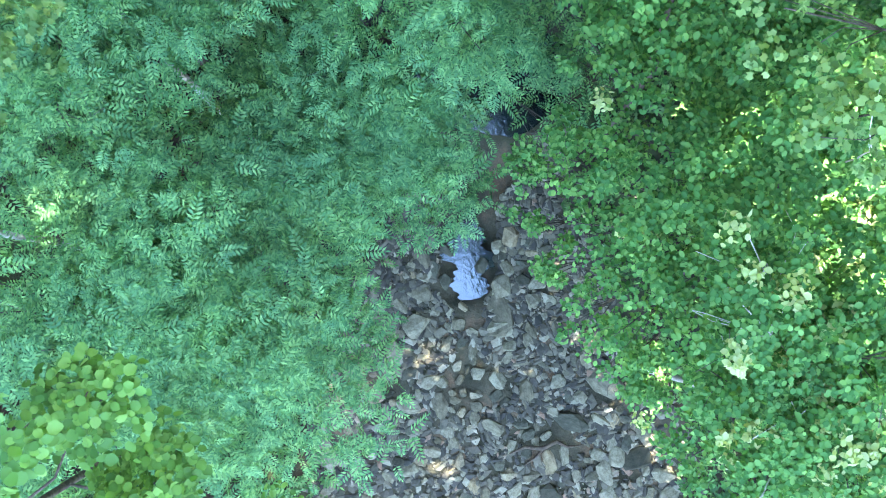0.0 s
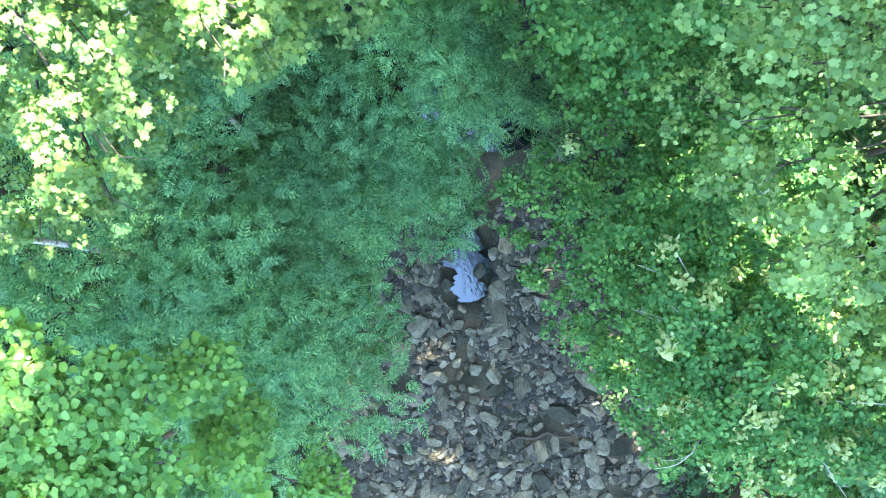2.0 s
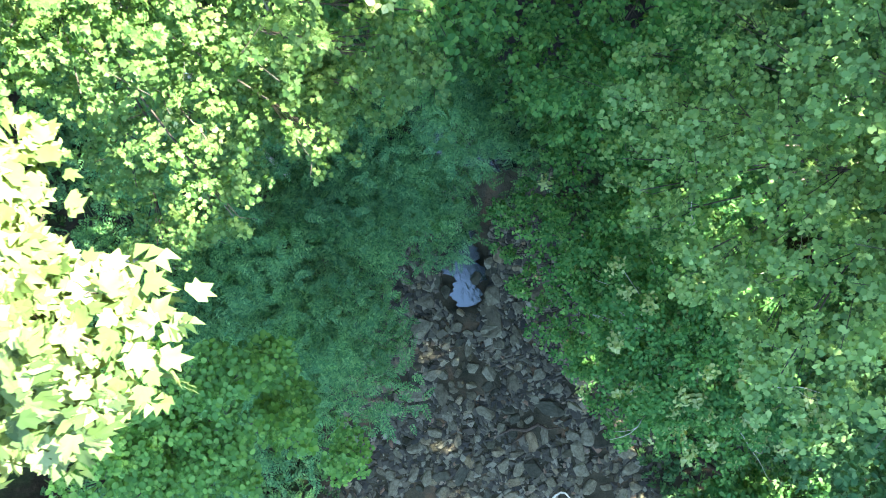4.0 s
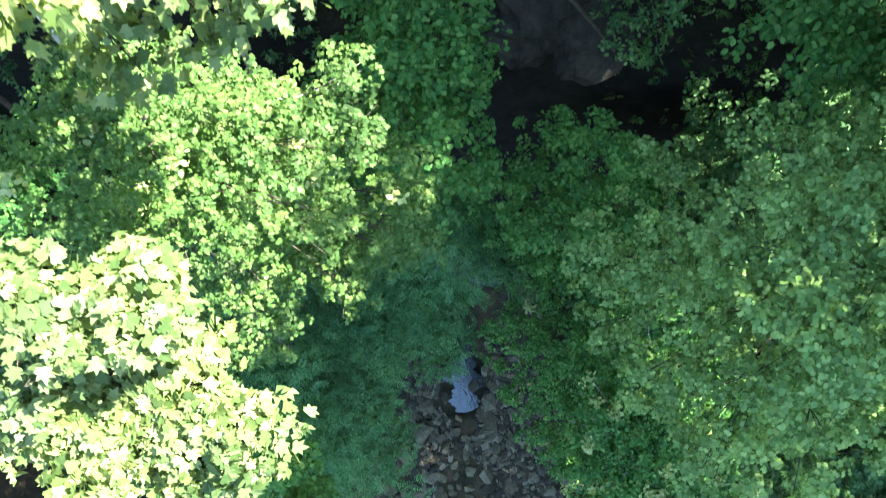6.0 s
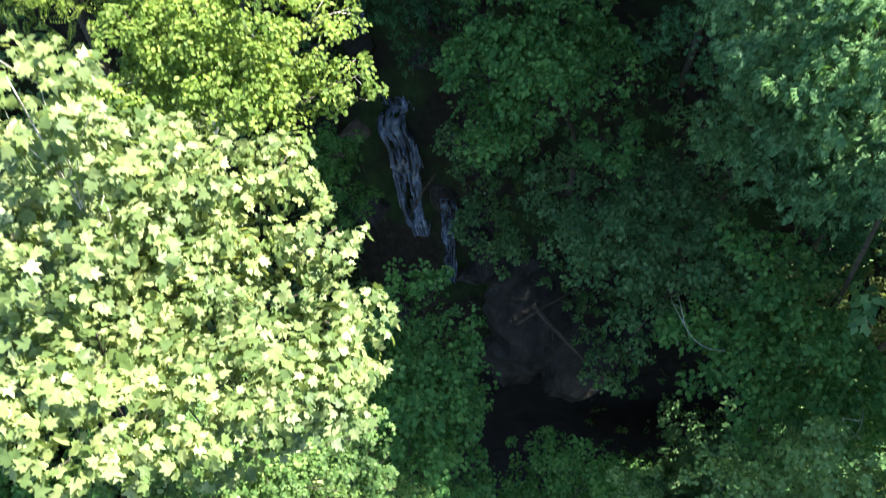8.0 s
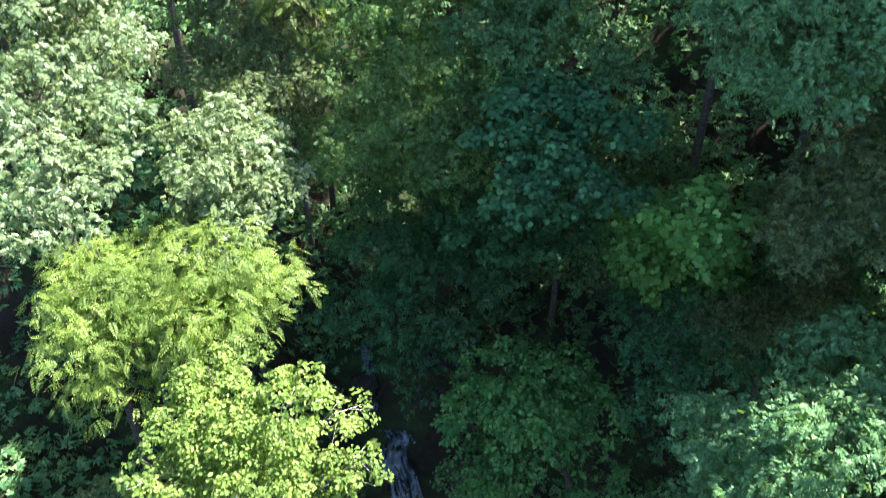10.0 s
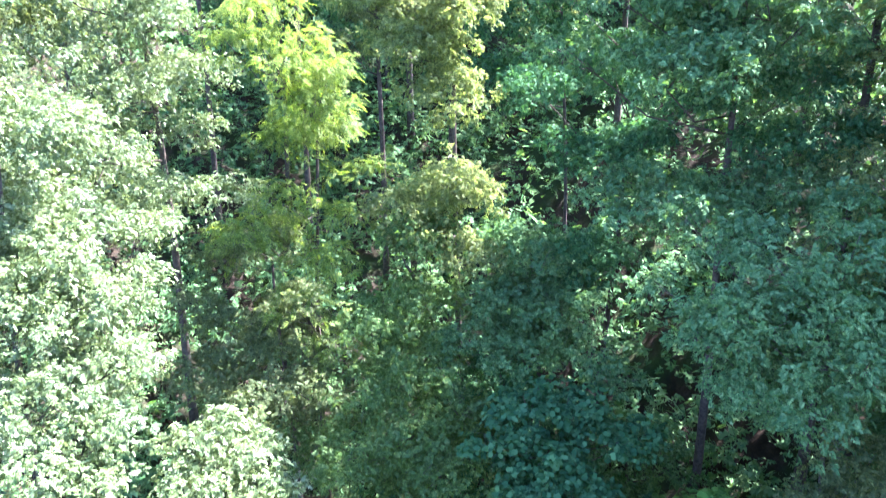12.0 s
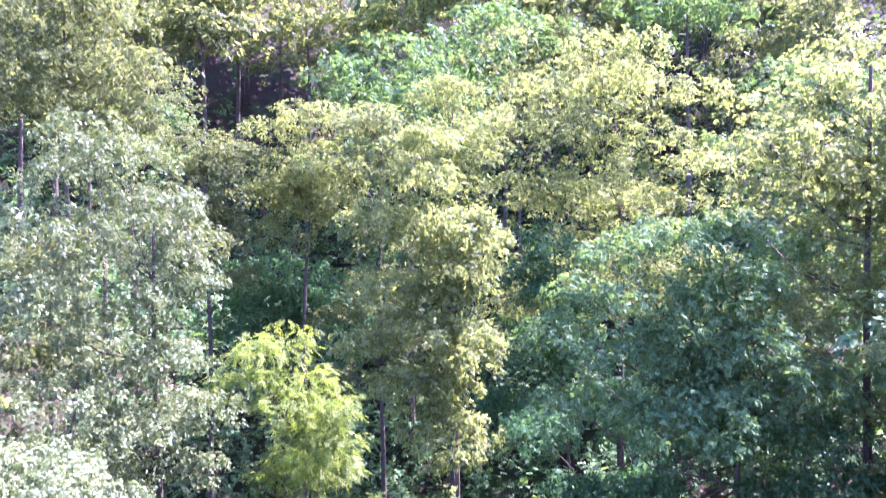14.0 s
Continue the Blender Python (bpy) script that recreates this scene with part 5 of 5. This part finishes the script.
        x = np.interp(y, BED_Y, BED_X) + rng.uniform(-1, 1) * np.interp(y, BED_Y, BED_W) * 1.12
        if channel(x, y) > 0.4 or noise.noise((0.55 * x, 0.55 * y, 3.0)) > 0.22:      # wet hollows stay free
            continue
        v, f = tm[rng.randint(6)]
        s = 0.07 + 0.34 * rng.random_sample() ** 1.8
        a = rng.uniform(0, 6.3)
        q = v * [s, s * rng.uniform(1, 1.7), s]
        q = np.stack([q[:, 0] * math.cos(a) - q[:, 1] * math.sin(a), q[:, 0] * math.sin(a) + q[:, 1] * math.cos(a), q[:, 2]], -1) + [x, y, gz(x, y) + 0.03]
        b = len(V)
        V += q.tolist()
        F += [tuple(b + i for i in p) for p in f]
    tagged(new("gravel", mesh_of("gravel", V, F, GRAVEL)), "small grey and rusty stones and gravel of the creek bed", "gravel", kind="stuff")


stones()


def driftwood():
    pts = [((2.3, -5.0, 0.22), 0.03), ((2.8, -4.75, 0.3), 0.06), ((3.4, -4.8, 0.34), 0.08), ((3.9, -4.55, 0.36), 0.075), ((4.3, -4.75, 0.3), 0.05), ((4.8, -4.7, 0.2), 0.02)]
    fork = [((3.4, -4.8, 0.34), 0.05), ((3.2, -5.1, 0.3), 0.03), ((2.8, -5.4, 0.2), 0.012)]
    v, f = tubes([pts, fork], 7)
    tagged(new("driftwood", mesh_of("driftwood", v, f, WET_WOOD, True)), "crooked dark wet branch lying on the stones", "driftwood")


driftwood()


# ---- the falls and their rocks ----
def waterfall(name, line, width, seed, label, torn=0.0):
    """A thin torn sheet of water down a rock face; line: places of the lip, the way and the foot."""
    P, t0 = np.array(line, float), np.linspace(0, 1, len(line))
    rows, cols = 90, 26
    V, F = [], []
    for i in range(rows):
        t = i / (rows - 1)
        q = np.array([np.interp(t, t0, P[:, k]) for k in range(3)])
        w = float(np.interp(t, t0, width)) * (1 + 0.3 * noise.noise((5 * t, seed, 0)))
        sway = 0.35 * w * noise.noise((4 * t, seed, 5))
        for k in range(cols):
            u = 2 * k / (cols - 1) - 1
            lift = 0.10 + 0.16 * noise.noise((u * 2.5, 7 * t, seed)) + 0.07 * noise.noise((u * 8, 22 * t, seed))
            V.append((q[0] + u * w + sway, q[1] - lift - 0.12, q[2] + 0.12 + 0.4 * lift))
    for i in range(rows - 1):
        for k in range(cols - 1):
            u, t = 2 * k / (cols - 2) - 1, i / (rows - 1)
            hole = 0.8 * noise.noise((u * 3.2 + 0.8 * noise.noise((6 * t, seed, 2)), 4.5 * t, seed + 9)) + 0.6 * noise.noise((u * 9, 13 * t, seed + 4))
            if hole < torn - 0.32 + 0.6 * u ** 4 - 0.1 * t:
                continue
            a = i * cols + k
            F.append((a, a + 1, a + cols + 1, a + cols))
    return tagged(new(name, mesh_of(name, V, F, FOAM, True)), label, "waterfall", kind="structure")


waterfall("waterfall_main", [(-1.65, 17.5, 21.35), (-1.5, 17.1, 20.75), (-1.2, 16.0, 19.4), (-0.7, 14.6, 17.8)], [0.55, 0.6, 0.55, 0.34], 3, "white water sliding down dark wet rock", 0.14)
waterfall("waterfall_side", [(0.1, 15.4, 18.8), (0.2, 14.4, 17.6), (0.28, 13.5, 16.6)], [0.28, 0.26, 0.2], 4, "narrow white side fall over a dark rock step")
waterfall("waterfall_upper", [(-2.5, 19.2, 23.6), (-2.4, 18.6, 23.1), (-2.25, 17.8, 22.0)], [0.18, 0.2, 0.2], 5, "narrow upper fall half hidden by leaves")


def cliff_rock(name, place, size, turn, seed, mat, label, n=22):
    me = rock_mesh(seed, 1.0, n, False)
    bm = bmesh.new()
    bm.from_mesh(me)
    bmesh.ops.triangulate(bm, faces=bm.faces)
    bmesh.ops.subdivide_edges(bm, edges=bm.edges, cuts=4, use_grid_fill=True)
    bm.normal_update()
    for q in bm.verts:      # bedding steps and broken faces
        p = q.co * max(size)
        ridge = noise.fractal((p.x * 0.8 + seed, p.y * 0.8, p.z * 2.6), 1.0, 2.1, 5)
        q.co += q.normal * (0.085 * ridge + 0.03 * (math.floor((p.z + 0.25 * ridge) * 3.2) % 2))
    bm.to_mesh(me)
    bm.free()
    me.materials.append(mat)
    ob = new(name, me)
    ob.matrix_world = pose(*place, *turn) @ Matrix.Diagonal((*size, 1))
    return tagged(ob, label, "rock")


cliff_rock("rock_slab", (3.1, 12.5, 16.8), (3.4, 4.4, 1.8), (14, 16, -28), 501, CLIFF, "large tilted dark slab below the falls")
cliff_rock("rock_slab", (4.4, 11.2, 16.0), (3.0, 3.6, 2.2), (22, 10, -34), 502, CLIFF, "large dark slab on the edge of the drop")
cliff_rock("rock_slab", (2.3, 11.6, 15.0), (2.6, 2.6, 2.8), (10, -8, 12), 503, CLIFF, "dark wet block at the drop")
for k, (x, y, z, sx, sy, sz) in enumerate(((3.3, 14.0, 17.0, 0.9, 0.8, 0.9), (4.0, 14.1, 17.3, 0.7, 0.7, 1.3), (4.5, 13.7, 17.0, 0.6, 0.8, 1.0), (2.5, 14.1, 16.8, 0.9, 0.7, 0.7), (3.8, 13.4, 16.7, 0.8, 0.5, 0.5), (1.5, 14.3, 16.9, 1.0, 0.9, 0.8))):
    cliff_rock("ledge_block", (x, y, z), (sx, sy, sz), (6 * k % 11 - 5, 8 - 5 * k % 13, 23 * k), 510 + k, CLIFF, "broken grey block of the rock ledge", 16)
rng_b = np.random.RandomState(31)
for k in range(14):
    x, y = rng_b.uniform(1.6, 5.6), rng_b.uniform(11.3, 14.6)
    s = rng_b.uniform(0.35, 0.9)
    cliff_rock("ledge_block", (x, y, float(np.interp(y, STEP_Y, STEP_Z)) + rng_b.uniform(0.2, 1.0)), (s, s * rng_b.uniform(0.6, 1.4), s * rng_b.uniform(0.4, 0.9)), (rng_b.uniform(-20, 20), rng_b.uniform(-20, 20), rng_b.uniform(0, 360)), 530 + k, CLIFF, "broken dark block of the rock ledge", 14)
for k in range(34):
    y = rng_b.uniform(12.4, 19.4)
    side = rng_b.choice([-1, 1])
    x = float(np.interp(y, BED_Y, BED_X)) + side * rng_b.uniform(0.7, 2.7) + (0.4 if side > 0 else 0)
    s = rng_b.uniform(0.5, 1.4)
    cliff_rock("ledge_block", (x, y, gz(x, y) + rng_b.uniform(-0.1, 0.3) * s), (s, s * rng_b.uniform(0.7, 1.3), s * rng_b.uniform(0.5, 1.0)), (rng_b.uniform(-25, 25), rng_b.uniform(-25, 25), rng_b.uniform(0, 360)), 560 + k, CLIFF, "dark wet broken block beside the falls", 13)
cliff_rock("boulder", (-3.9, 16.4, 19.7), (1.7, 1.3, 1.1), (12, 5, 20), 520, TAN, "tan sandstone boulder beside the falls")
cliff_rock("boulder", (-2.85, 16.9, 20.4), (1.2, 1.0, 0.9), (8, -10, -15), 521, TAN, "tan angular sandstone block beside the falls")
cliff_rock("boulder", (-3.4, 17.6, 21.6), (0.8, 0.8, 0.9), (0, 12, 40), 522, TAN, "small tan block above the boulder")
cliff_rock("boulder", (-0.1, 15.6, 18.3), (0.9, 1.6, 1.5), (18, 0, 8), 523, CLIFF, "black wet rock between the two falls")
cliff_rock("boulder", (-2.3, 15.4, 18.2), (1.5, 1.8, 1.3), (14, 4, -12), 524, CLIFF, "black wet rock beside the falls")


def log(name, line, radius, mat, label, branches=()):
    pts = [(p, radius * (1.0 - 0.55 * i / max(1, len(line) - 1))) for i, p in enumerate(line)]
    v, f = tubes([pts, *branches], 7)
    return tagged(new(name, mesh_of(name, v, f, mat, True)), label, "log")


log("fallen_log", [(2.3, 11.4, 17.5), (3.2, 11.9, 17.75), (4.2, 12.4, 18.0), (5.3, 12.9, 18.2)], 0.06, BARK, "thin grey fallen log across the slab", [[((3.6, 12.1, 17.85), 0.03), ((3.9, 11.9, 18.1), 0.02), ((4.3, 11.9, 18.2), 0.006)]])
log("fallen_log", [(2.8, 11.9, 17.9), (3.4, 11.3, 17.6), (4.1, 10.7, 17.2), (4.8, 10.1, 16.7)], 0.085, BARK, "weathered grey broken trunk lying on the slab")
log("fallen_branch", [(-0.25, 15.7, 19.6), (-0.7, 15.3, 19.1), (-1.1, 14.8, 18.4)], 0.05, WET_WOOD, "dark wet branch fallen across the falls")
log("fallen_branch", [(-2.6, 16.0, 19.7), (-2.2, 15.3, 18.9), (-1.9, 14.8, 18.2)], 0.025, BARK, "thin grey branch beside the falls")
